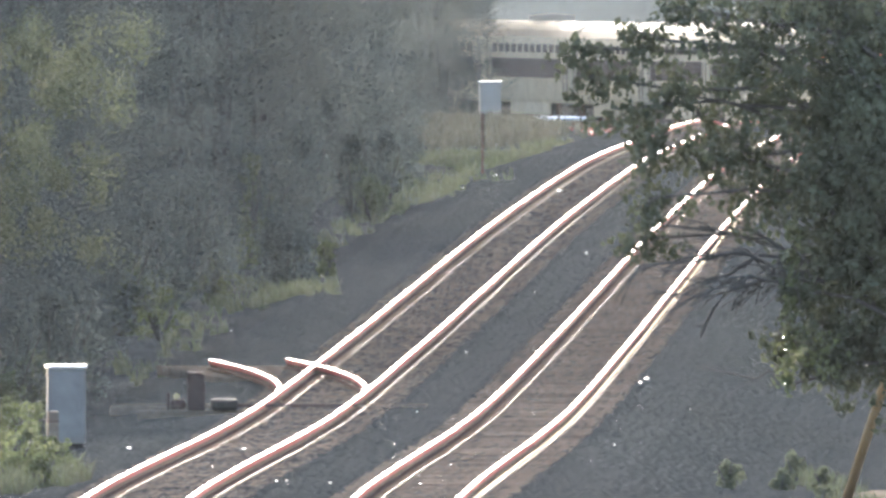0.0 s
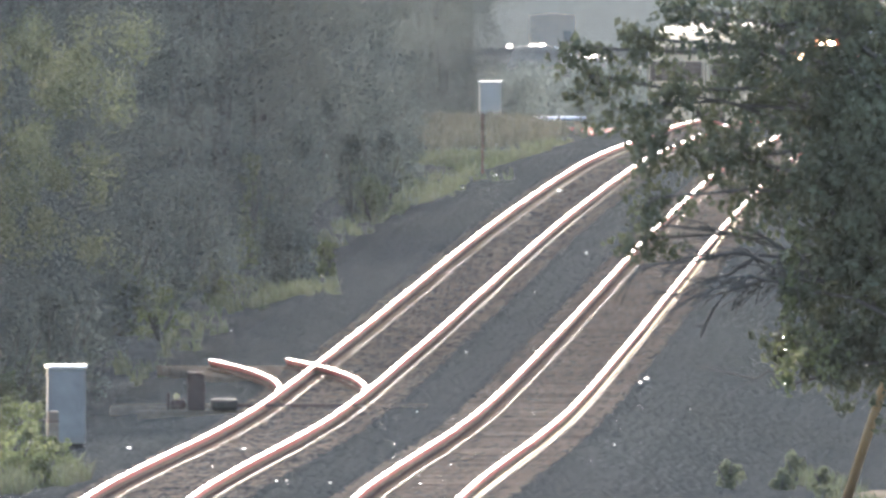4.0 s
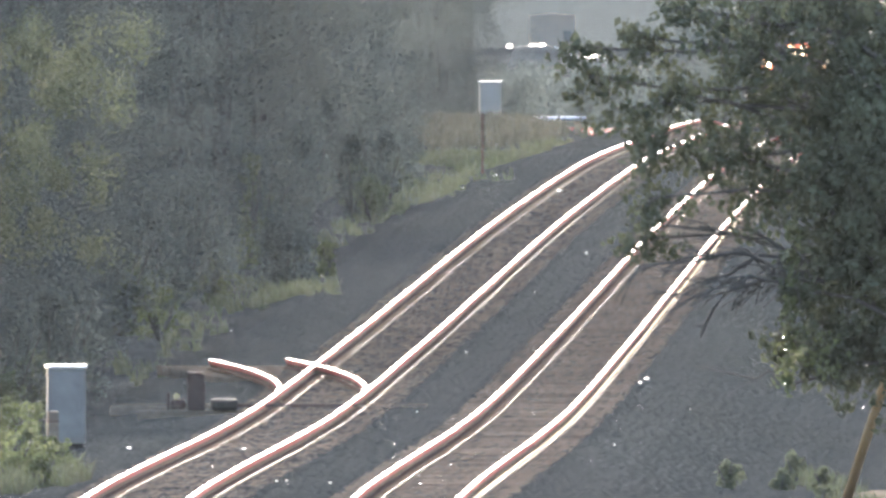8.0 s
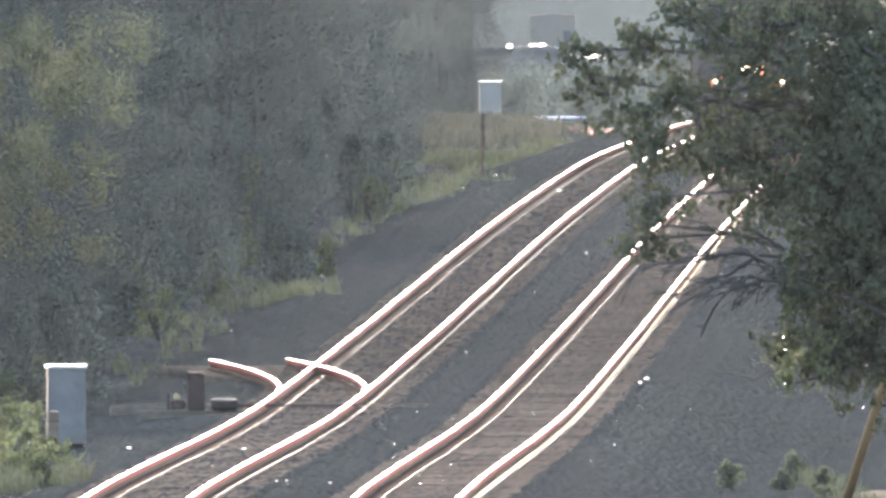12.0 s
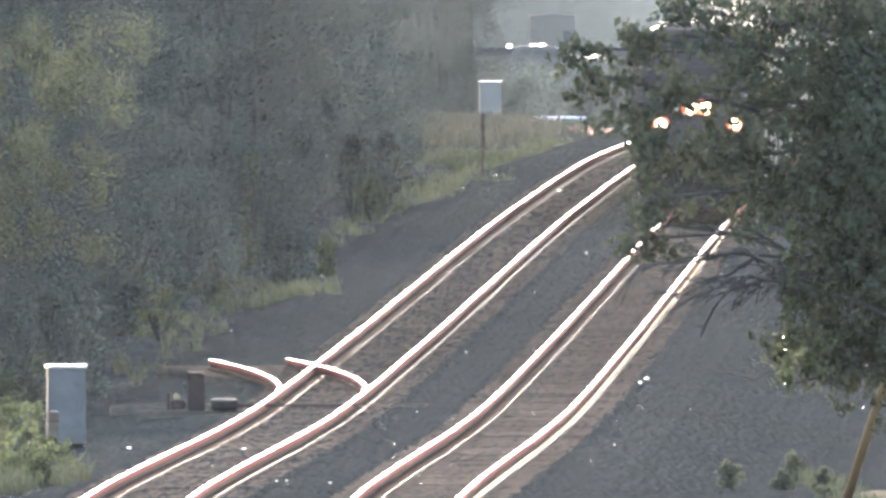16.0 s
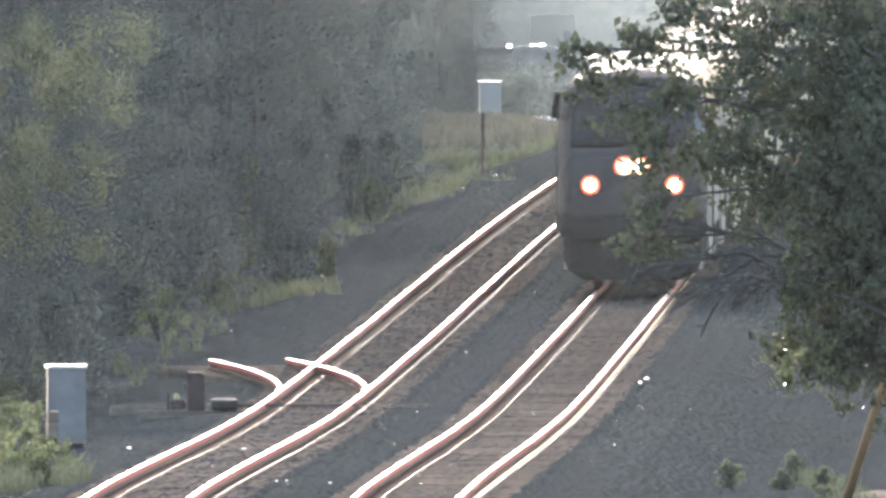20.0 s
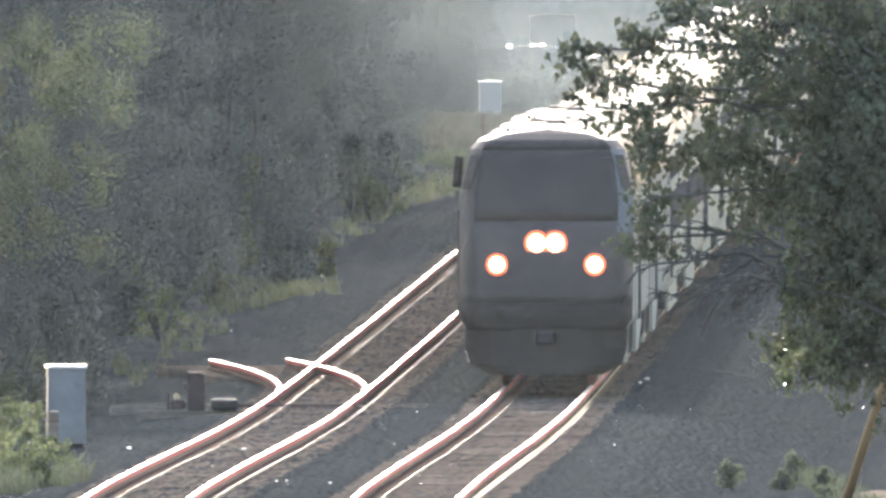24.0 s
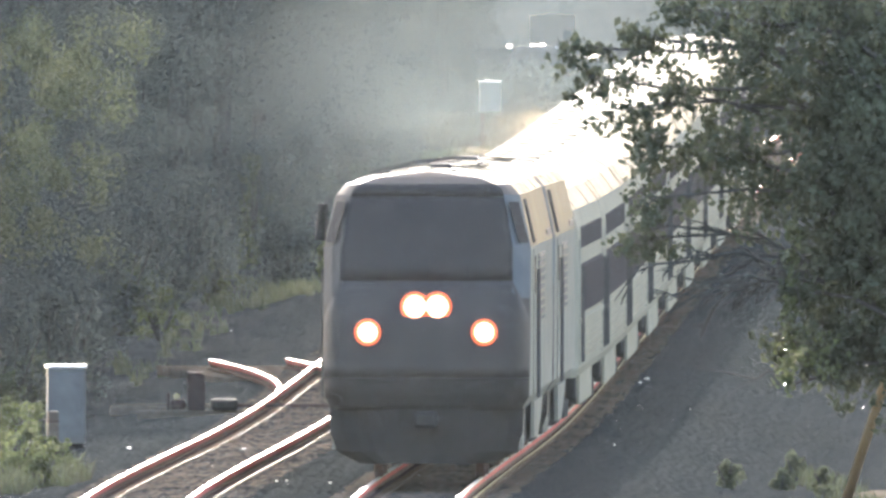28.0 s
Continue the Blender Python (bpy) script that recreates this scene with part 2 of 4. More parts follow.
            rough = 0.06 * (rng.uniform() - 0.5) if 500 < y < 1340 and (-14 < u < -4.6 or 5.6 < u < 12) else 0.0
            sunk = 0.14 if -6.0 < u < 8.1 and y < 1690 else 0.0
            verts.append((x, y, ground_z(x, y) + rough - sunk))
    w = len(us)
    faces = [(j * w + i, j * w + i + 1, (j + 1) * w + i + 1, (j + 1) * w + i) for j in range(len(ys) - 1) for i in range(w - 1)]
    ob = piece("ground", verts, faces, EARTH)
    tagged(ob, "grey-brown earth and fine gravel verge beside the railway", "ground", kind="structure")
    across = np.arange(-8.4, 6.61, 0.065)
    level = np.interp(across, [p[0] for p in BED], [p[1] for p in BED])
    ys = [300, 400, 480] + stations(505, 1330, 0.27) + [1332 + 6 * i for i in range(62)]
    verts = []
    for y in ys:
        x0, z0 = line_x(y), line_z(y)
        lift = (rng.uniform(size=len(across)) - 0.5) * np.where((np.abs(across) < 1.5) | (np.abs(across + SPACING) < 1.5), 0.06, 0.04)
        for a, z, r in zip(across, level, lift):
            verts.append((x0 + a, y, z0 + z + r))
    w = len(across)
    faces = [(j * w + i, j * w + i + 1, (j + 1) * w + i + 1, (j + 1) * w + i) for j in range(len(ys) - 1) for i in range(w - 1)]
    ob = piece("ballast_bed", verts, faces, BALLAST)
    tagged(ob, "dark grey crushed-stone ballast under both tracks", "ballast", kind="structure")


ground()

RAIL_HEAD = [(-0.036, -0.014), (-0.036, -0.008), (-0.028, 0.0), (0.028, 0.0), (0.036, -0.008), (0.036, -0.014)]
RAIL_WEB = [(-0.012, -0.150), (-0.011, -0.095), (-0.010, -0.056), (-0.036, -0.046), (-0.036, -0.014), (0.036, -0.014), (0.036, -0.046), (0.010, -0.056), (0.011, -0.095), (0.012, -0.150)]
RAIL_BASE = [(-0.075, -0.185), (-0.075, -0.170), (-0.012, -0.148), (0.012, -0.148), (0.075, -0.170), (0.075, -0.185)]


# bright strip added beside the foot to draw its glint
RAIL_GLINT = [(0.060, -0.172), (0.060, -0.160), (0.079, -0.166), (0.079, -0.186)]


def rail(parent, d0, d1, side, lip=False):
    v, f = swept(RAIL_WEB, d0, d1, 5, side)
    m = len(RAIL_WEB)
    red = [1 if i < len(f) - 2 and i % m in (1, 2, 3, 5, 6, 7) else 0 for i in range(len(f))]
    web = piece("rail", v, f, [RAIL_SIDE, RAIL_RUST_FRINGE], parent, "rusty steel rail with a polished head", slots=red)
    v, f = swept(RAIL_HEAD, d0, d1, 5, side)
    piece("rail_head", v, f, RAIL_STEEL, web, "polished bright steel running surface")
    v, f = swept(RAIL_BASE, d0, d1, 5, side)
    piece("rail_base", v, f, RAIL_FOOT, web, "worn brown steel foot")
    if lip:
        v, f = swept(RAIL_GLINT, d0, d1, 5, side)
        piece("rail_lip", v, f, GLINT_STEEL, web, "bright strip added for the glint along the foot")


def track(name, side, label):
    t = tagged(new(name), label, "railway track", kind="structure")
    for g in (-0.755, 0.755):
        rail(t, 330, 1700, side + g, side == 0.0 and g > 0)
    return t


TIE = mesh("tie", *(lambda q: (q, [(0, 1, 2, 3), (4, 7, 6, 5), (0, 4, 5, 1), (1, 5, 6, 2), (2, 6, 7, 3), (3, 7, 4, 0)]))(
    [(-1.3, -0.115, 0.0), (1.3, -0.115, 0.0), (1.3, 0.115, 0.0), (-1.3, 0.115, 0.0), (-1.29, -0.105, -0.17), (1.29, -0.105, -0.17), (1.29, 0.105, -0.17), (-1.29, 0.105, -0.17)]), TIE_WOOD)


def plate(x0, x1):
    """A tie plate with a raised shoulder and spike heads at its right end."""
    prof = [(x0, 0.0), (x0, 0.014), (x1 - 0.027, 0.014), (x1 - 0.024, 0.036), (x1 - 0.010, 0.036), (x1, 0.0)]
    n = len(prof)
    q = [(x, -0.09, z) for x, z in prof] + [(x, 0.09, z) for x, z in prof]
    return mesh("tie_plate", q, [tuple(range(n))[::-1], tuple(range(n, 2 * n))] + [(i, (i + 1) % n, n + (i + 1) % n, n + i) for i in range(n)], [PLATE_STEEL, SPIKE_STEEL], slots=[0, 0, 0, 0, 1, 1, 1, 0])


PLATES = ((-0.755, plate(-0.17, 0.25)), (0.755, plate(-0.2, 0.17)))


def ties(parent, side, seed):
    """Wooden ties: the nearest ones each by itself, the rest of the line joined."""
    r = random.Random(seed)
    d, n = 508.0, 0
    verts, faces, slots = [], [], []
    while d < 1320:
        x, z = line_x(d) + side, line_z(d) - 0.192 + r.uniform(-0.005, 0.005)
        slip = r.uniform(-0.07, 0.07)
        x += slip
        turn = r.uniform(-0.6, 0.6)
        if n < 300:
            t = new("tie", TIE)
            t.parent = parent
            t.matrix_basis = pose(x, d, z, r.uniform(-0.8, 0.8), 0, turn)
            if n < 300:
                for g, shape in PLATES:
                    q = new("tie_plate", shape)
                    q.parent = t
                    q.matrix_basis = pose(g - slip, 0, 0)
        else:
            o = len(verts)
            verts += [(x + v.co.x, d + v.co.y, z + v.co.z) for v in TIE.vertices]
            faces += [tuple(k + o for k in f.vertices) for f in TIE.polygons]
            slots += [0] * len(TIE.polygons)
            for g, shape in PLATES:
                o = len(verts)
                verts += [(x - slip + g + v.co.x, d + v.co.y, z + v.co.z) for v in shape.vertices]
                faces += [tuple(k + o for k in f.vertices) for f in shape.polygons]
                slots += [1 + f.material_index for f in shape.polygons]
        d += 0.52 + r.uniform(-0.03, 0.03)
        n += 1
    far = piece("far_tie_row", verts, faces, [TIE_WOOD, PLATE_STEEL, SPIKE_STEEL], parent, slots=slots)
    tagged(far, kind="stuff")


TRACK_1 = track("track_1", 0.0, "main-line track with polished rails on wooden ties")
TRACK_2 = track("track_2", -SPACING, "second main-line track with polished rails on wooden ties")
ties(TRACK_1, 0.0, 1)
ties(TRACK_2, -SPACING, 2)


def spur():
    """The turnout: two rails that leave the second track to the left, with their long ties."""
    t = tagged(new("track_3"), "turnout rails that curve off to a weedy spur", "railway track", kind="structure")

    def bend(g):
        return lambda d: -SPACING + g - max(d - 640, 0) ** 2 / 600.0
    rail(t, 641.5, 675.0, bend(-0.755), True)
    rail(t, 641.5, 676.0, bend(0.755), True)
    r = random.Random(8)
    for k in range(22):
        d = 668 + k * 0.55
        off = (d - 640) ** 2 / 600.0
        o = new("tie", TIE)
        o.parent = t
        o.matrix_basis = pose(line_x(d) - SPACING - max(off, 1.0), d, line_z(d) - 0.198 + r.uniform(-0.006, 0.006), 0, 0, 3.0)
    for d in (639.0, 641.0):
        part("headblock_tie", box_bm(line_x(d) - SPACING - 3.6, line_x(d) - SPACING + 1.9, d - 0.13, d + 0.13, line_z(d) - 0.36, line_z(d) - 0.185, 0.015), TIE_WOOD, t, "long dark headblock tie")


spur()


# ---------------------------------------------------------------- plants
def leaf_cloud(name, blobs, per, size, mats, rng, droop=0.0, parent=None, label="", lie=0.0):
    """Many separate small leaves gathered in loose clumps. blobs: rows of (x, y, z, radius)."""
    shape = np.array([(0, -0.5, 0), (0.33, -0.05, 0.05), (0, 0.55, -0.06), (-0.33, -0.05, 0.05)])
    tris = [(0, 1, 2), (0, 2, 3)]
    n = len(blobs) * per
    b = np.repeat(np.array(blobs, dtype=float), per, axis=0)
    v = rng.normal(size=(n, 3))
    v /= np.linalg.norm(v, axis=1)[:, None]
    r = rng.uniform(0.15, 1.0, n) ** 0.6 * b[:, 3]
    centre = b[:, :3] + v * r[:, None]
    s = size * rng.uniform(0.6, 1.3, n)
    a = rng.normal(size=(n, 3))
    a[:, 2] -= droop
    a /= np.linalg.norm(a, axis=1)[:, None]
    c = rng.normal(size=(n, 3))
    if lie:
        # leaves turned nearly edge-on to the sun, so the foliage looks evenly shaded
        e = rng.normal(size=(n, 3)) * (1 - lie) + np.array((0.0, -0.4, 0.92)) * lie * 1.7
        a -= e * (np.sum(a * e, axis=1) / np.sum(e * e, axis=1))[:, None]
        a /= np.linalg.norm(a, axis=1)[:, None]
        c = np.cross(e, a)
    c -= a * np.sum(a * c, axis=1)[:, None]
    c /= np.linalg.norm(c, axis=1)[:, None]
    e = np.cross(a, c)
    k = len(shape)
    pts = (centre[:, None, :] + s[:, None, None] * (shape[None, :, 0, None] * c[:, None, :] + shape[None, :, 1, None] * a[:, None, :] + shape[None, :, 2, None] * e[:, None, :])).reshape(-1, 3)
    fc = (np.array(tris)[None] + (np.arange(n) * k)[:, None, None]).reshape(-1, 3)
    me = bpy.data.meshes.new(name)
    me.vertices.add(len(pts))
    me.vertices.foreach_set("co", pts.astype(np.float32).ravel())
    me.loops.add(len(fc) * 3)
    me.loops.foreach_set("vertex_index", fc.astype(np.int32).ravel())
    me.polygons.add(len(fc))
    me.polygons.foreach_set("loop_start", np.arange(0, len(fc) * 3, 3, dtype=np.int32))
    for m in (mats if isinstance(mats, (list, tuple)) else [mats]):
        me.materials.append(m)
    me.update(calc_edges=True)
    ob = new(name, me)
    ob.parent = parent
    return tagged(ob, label)


def trunk_and_limbs(height, r, rng, limbs=9, lean=0.03, start=0.12):
    pts = [(lean * height * t * math.sin(3 * t + lean * 90), lean * height * t * math.cos(2 * t), height * t) for t in (0, 0.03, 0.15, 0.3, 0.5, 0.7, 0.88, 1)]
    verts, faces = tube(pts, [r * q for q in (1.35, 1.05, 0.95, 0.85, 0.7, 0.5, 0.3, 0.1)], 9)
    for i in range(limbs):
        t = rng.uniform(max(start, 0.12), 0.9)
        z0 = height * t
        a = rng.uniform(0, 2 * math.pi)
        l = height * 0.17 * (1.15 - t) + 0.4
        p = [(0, 0, z0), (0.45 * l * math.cos(a), 0.45 * l * math.sin(a), z0 + 0.22 * l), (l * math.cos(a), l * math.sin(a), z0 + 0.5 * l)]
        v, f = tube(p, [r * 0.33 * (1.1 - t), r * 0.2 * (1.1 - t), 0.012], 6)
        o = len(verts)
        verts += v
        faces += [tuple(k + o for k in q) for q in f]
    return verts, faces


def forest_tree(kind, seed, height, spread, low, mat, leaf, clumps, per, label, lie=0.82, top=7.2, loose=1.0):
    """One tree with its trunk and a ragged crown that starts low metres up; boughs above top, out of the camera's view,
    get coarser leaves.
    """
    rng = np.random.default_rng(seed)
    t = tagged(new(kind), label, "tree")
    v, f = trunk_and_limbs(height, 0.010 * height + 0.05, rng, start=max(low / height, 0.52))
    piece("trunk", v, f, BARK, t, smooth=True)

    def boughs(n, z0, z1, scale):
        rows = []
        for _ in range(n):
            z = rng.uniform(z0, z1)
            a, q = rng.uniform(0, 2 * math.pi), (z - low) / (height - low)
            w = spread * (0.35 + 0.65 * math.sin(math.pi * min(1, 0.22 + 0.78 * q))) * rng.uniform(0.3, 1.05)
            rows.append((w * math.cos(a), w * math.sin(a), z, scale * rng.uniform(0.35, 0.85) * (0.5 + spread / 6)))
        return rows
    if low < top:
        leaf_cloud("lower_crown", boughs(clumps, low, top, loose), per, leaf, mat, rng, parent=t, lie=lie)
    leaf_cloud("upper_crown", boughs(60, max(low, top + 1.0), height, 1.4), 45, 0.32, mat[:1], rng, parent=t, lie=lie)
    return t


def shrub(kind, seed, height, width, mat, leaf, clumps, per, label, cone=False, group="", lie=0.5):
    rng = np.random.default_rng(seed)
    t = tagged(new(kind), label, "shrub", group)
    verts, faces = [], []
    for i in range(6):
        a = rng.uniform(0, 2 * math.pi)
        v, f = tube([(0, 0, -0.05), (0.2 * width * math.cos(a), 0.2 * width * math.sin(a), 0.5 * height), (0.35 * width * math.cos(a), 0.35 * width * math.sin(a), 0.85 * height)], [0.03, 0.018, 0.006], 5)
        o = len(verts)
        verts += v
        faces += [tuple(k + o for k in q) for q in f]
    piece("stem", verts, faces, BARK, t)
    blobs = []
    for _ in range(clumps):
        a, q = rng.uniform(0, 2 * math.pi), rng.uniform(0.05, 0.95)
        w = width / 2 * rng.uniform(0.1, 0.85) * ((1.05 - q) if cone else math.sin(math.pi * (0.25 + 0.7 * q)))
        blobs.append((w * math.cos(a), w * math.sin(a), height * q, rng.uniform(0.12, 0.26) * min(height, width)))
    leaf_cloud("foliage", blobs, per, leaf, mat, rng, parent=t, lie=lie)
    return t


def place(x, y, sink=0.0, turn=0.0):
    return pose(x, y, top_z(x, y) - sink, 0, 0, turn)


def woods():
    rng = random.Random(5)
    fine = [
        forest_tree("broadleaf_tree", 11, 15, 3.2, 0.2, [LEAF_HAZED], 0.085, 80, 190, "tall broadleaf tree in full summer leaf, in shade"),
        forest_tree("broadleaf_tree", 12, 17, 3.8, 0.6, [LEAF_HAZED], 0.085, 90, 190, "tall dark broadleaf tree at the forest edge"),
        forest_tree("broadleaf_tree", 13, 13, 2.8, 0.2, [LEAF_HAZED], 0.08, 76, 190, "leafy young broadleaf tree in shade"),
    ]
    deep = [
        forest_tree("broadleaf_tree", 16, 16, 3.4, 0.3, [LEAF_HAZED], 0.16, 70, 80, "broadleaf tree deep in the shaded woods"),
        forest_tree("pine_tree", 14, 19, 2.6, 3.5, [LEAF_HAZED], 0.16, 50, 80, "tall pine with a bare grey lower trunk"),
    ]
    used = set()

    def plant(kinds, x, y):
        tree = kinds[rng.randrange(len(kinds))]
        m = place(x, y, 0.1, rng.uniform(0, 360))
        if tree.name in used:
            copy_thing(tree, m)
        else:
            used.add(tree.name)
            tree.matrix_basis = m

    for tree, x, y in zip(fine + deep, (-9.2, -8.9, -8.4, -13.0, -15.0), (675, 705, 735, 700, 720)):
        used.add(tree.name)
        tree.matrix_basis = place(x, y, 0.1)
    # crowns stand out of view, placed to shade the far coaches
    tall = forest_tree("pine_tree", 15, 29, 3.8, 9.0, [LEAF_HAZED], 0.3, 190, 90, "tall pine with a high crown beyond the curve")
    tall.matrix_basis = place(0.6, 1566, 0.1)
    for x, y in ((-3.3, 1556), (-0.9, 1560), (1.1, 1578), (-2.6, 1546), (-5.4, 1545), (-8.2, 1552), (-1.0, 1562), (-4.0, 1570), (-6.8, 1575), (-10.5, 1565), (-2.2, 1580), (-12.0, 1590)):
        copy_thing(tall, place(x, y, 0.1, 40 * x))
    y = 655.0
    while y < 1560:
        edge = min(line_x(min(y, 1330)) - SPACING - 7.4, -2.7 if y < 1380 else 0.0)
        for row in range(4):
            plant(fine if row < 2 else deep, edge - row * 3.4 - rng.uniform(0, 2.2), y + rng.uniform(-8, 8))
        y += 16 if y < 1000 else 22
    for y in range(1580, 2200, 40):
        for x in range(-34, 44, 7):
            if x < -0.5 * y / 1650 or x > 12.5 * y / 1650:
                plant(deep, x + rng.uniform(-1, 1), y + rng.uniform(-14, 14))
    for y in range(540, 1560, 50):
        plant(deep, line_x(y) + 11 + rng.uniform(0, 2), y)
    for x, y in ((11.6, 560), (11.4, 612), (11.3, 640), (11.6, 690), (11.8, 740)):
        plant(deep, x, y)
    # bare pine trunks that stand out before the shade
    for x, y in ((-6.25, 862), (-5.9, 858), (-6.9, 870)):
        copy_thing(deep[1], place(x, y, 0.1, 70 * x))


woods()


def scatter(kinds, spots, seed):
    r = random.Random(seed)
    used = set()
    for x, y in spots:
        k = r.randrange(len(kinds))
        m = place(x, y, 0.05, r.uniform(0, 360))
        if k not in used:
            used.add(k)
            kinds[k].matrix_basis = m
        else:
            copy_thing(kinds[k], m)


def undergrowth():
    r = random.Random(21)
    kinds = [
        shrub("bush", 31, 1.7, 2.2, [LEAF_HAZED], 0.085, 26, 110, "dull green leafy bush at the forest edge", group="bushes along the forest edge"),
        shrub("bush", 32, 2.6, 2.4, [LEAF_HAZED], 0.085, 32, 120, "tall dark bush in forest shade", group="bushes along the forest edge"),
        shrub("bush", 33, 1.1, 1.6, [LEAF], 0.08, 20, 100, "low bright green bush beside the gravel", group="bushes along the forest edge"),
        shrub("bush", 34, 2.1, 1.9, [LEAF_HAZED], 0.085, 28, 110, "ragged green bush under the trees", group="bushes along the forest edge"),
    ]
    spots = []
    y = 690.0
    while y < 1300:
        for row in range(3):
            spots.append((min(line_x(y) - SPACING - (6.1 if y < 900 else 4.7), -1.2) - row * 1.9 - r.uniform(0, 1.2), y + r.uniform(-5, 5)))
        y += 9 if y < 1000 else 14
    for y in (640, 650, 660, 668, 676, 684):
        for x in (-7.4, -8.4, -9.4, -10.4):
            spots.append((x + r.uniform(-0.4, 0.4), y + r.uniform(-3, 3)))
    for y in range(1600, 1700, 24):
        for x in range(-4, 22, 2):
            if abs(x - line_x(y)) > 4:
                spots.append((x + r.uniform(-0.7, 0.7), y + r.uniform(-5, 5)))
    scatter(kinds, spots, 22)
    juniper = shrub("juniper", 41, 1.6, 2.25, [LEAF_HAZED], 0.07, 60, 90, "dark rounded juniper bush on the gravel bank", cone=False)
    juniper.matrix_basis = place(-3.37, 790, 0.05)
    for x, y, s in ((-2.5, 788, 0), (-4.4, 825, 1), (-6.0, 772, 2)):
        b = shrub("pale_bush", 42 + s, 0.8, (0.6, 0.75, 1.3)[s], [VINE_LEAF], 0.075, 22, 60, "sunlit pale green bush on the gravel bank", lie=0.0)
        b.matrix_basis = place(x, y, 0.03)
    for x, y, h, s in ((4.5, 578, 0.42, 3), (5.75, 600, 0.4, 4), (5.4, 586, 0.3, 9), (6.1, 585, 0.42, 10), (6.0, 575, 0.3, 11), (-6.95, 616, 0.55, 12), (-7.3, 622, 0.6, 13), (-6.0, 560, 0.5, 14), (-6.35, 566, 0.5, 15), (-6.2, 577, 0.45, 16), (-7.15, 606, 0.9, 17), (-6.75, 604, 0.75, 18), (-6.45, 571, 0.65, 19), (-5.9, 566, 0.5, 20), (-6.6, 560, 0.7, 21), (-6.05, 553, 0.45, 22), (-7.1, 690, 0.9, 5), (-5.6, 730, 1.0, 6), (-6.3, 752, 1.2, 7), (-4.9, 776, 0.9, 8)):
        b = shrub("pale_bush", 42 + s, h * 1.15, h * 1.4, [LEAF_SUNLIT if x > 4 else VINE_LEAF], 0.07, 20, 34, "sunlit pale green bush beside the gravel", lie=0.0)
        b.matrix_basis = place(x, y, 0.03)
    tall = shrub("pale_bush", 55, 2.5, 0.9, [LEAF_SUNLIT], 0.1, 26, 24, "slender sunlit sapling before the dark forest", lie=0.0)
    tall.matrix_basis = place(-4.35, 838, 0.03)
    oak = forest_tree("oak_tree", 61, 12, 2.9, 3.2, [LEAF_SUNLIT], 0.07, 190, 190, "pale green oak in thin sunlight by the track", lie=0.3, loose=0.62)
    oak.matrix_basis = place(-8.25, 645, 0.1)


undergrowth()


def scrub():
    """Dense low scrub on the far side of the line, added to darken ground that far trees shade."""
    r = np.random.default_rng(91)
    blobs = []
    for _ in range(900):
        x, y = r.uniform(-6, 26), r.uniform(1610, 1930)
        if abs(x - line_x(y)) > 5:
            blobs.append((x, y, ground_z(x, y) + r.uniform(0.1, 1.1), r.uniform(0.4, 0.8)))
    ob = leaf_cloud("scrub", blobs, 55, 0.2, [LEAF_HAZED], r)
    tagged(ob, "dense low grey-green scrub beyond the curve", "scrub", kind="stuff")


scrub()


def grass_field(name, spots, mats, height, label, seed):
    """Many thin blades in tufts. spots: rows of (x, y, radius_x, radius_y, tufts)."""
    r = np.random.default_rng(seed)
    verts, faces = [], []
    for x0, y0, rx, ry, n in spots:
        for _ in range(n):
            q = r.normal(size=2) * 0.5
            x, y = x0 + q[0] * rx, y0 + q[1] * ry
            z = top_z(x, y) - 0.05
            for _ in range(9):
                h = height * r.uniform(0.4, 1.2)
                a, b = r.normal(size=2) * 0.05, r.normal(size=2) * 0.22 * h
                w = 0.012 + 0.012 * r.uniform()
                o = len(verts)
                verts += [(x + a[0] - w, y + a[1], z), (x + a[0] + w, y + a[1], z), (x + a[0] + b[0] * 0.4, y + a[1] + b[1] * 0.4, z + h * 0.65), (x + a[0] + b[0], y + a[1] + b[1], z + h)]
                faces += [(o, o + 1, o + 2), (o, o + 2, o + 3)]
    ob = piece(name, verts, faces, mats)
    return tagged(ob, label, "grass", kind="stuff")


grass_field("dry_grass", [(1.6, 1235, 2.6, 40, 420), (2.6, 1215, 1.2, 30, 160), (0.2, 1180, 1.6, 40, 220)], DRY_GRASS, 0.6, "tall dry yellow-brown grass below the far cabinet", 5)
VERGE = [(line_x(d) - SPACING - 4.3 - 0.9 * ((k * 7) % 5) / 4, d, 0.5, 5, 6) for k, d in enumerate(range(690, 1180, 9))]
grass_field("verge_grass", VERGE + [(0.3, 1075, 1.4, 25, 320), (1.7, 1060, 1.0, 18, 160), (-1.0, 935, 1.2, 14, 130), (-0.6, 955, 1.6, 8, 120), (-3.4, 770, 1.2, 10, 120)], GRASS, 0.32, "low green grass along the gravel bank", 6)
grass_field("near_weed", [(-7.05, 614, 0.5, 5, 110), (-6.3, 568, 0.5, 5, 60), (-6.0, 556, 0.6, 5, 80), (-6.6, 548, 0.5, 5, 60), (6.2, 592, 0.5, 6, 22), (6.6, 570, 0.7, 6, 60)], [GRASS], 0.36, "green weeds at the edge of the ballast", 7)


# ---------------------------------------------------------------- the near tree at the edge of the cutting
NEAR_Y = 450.0
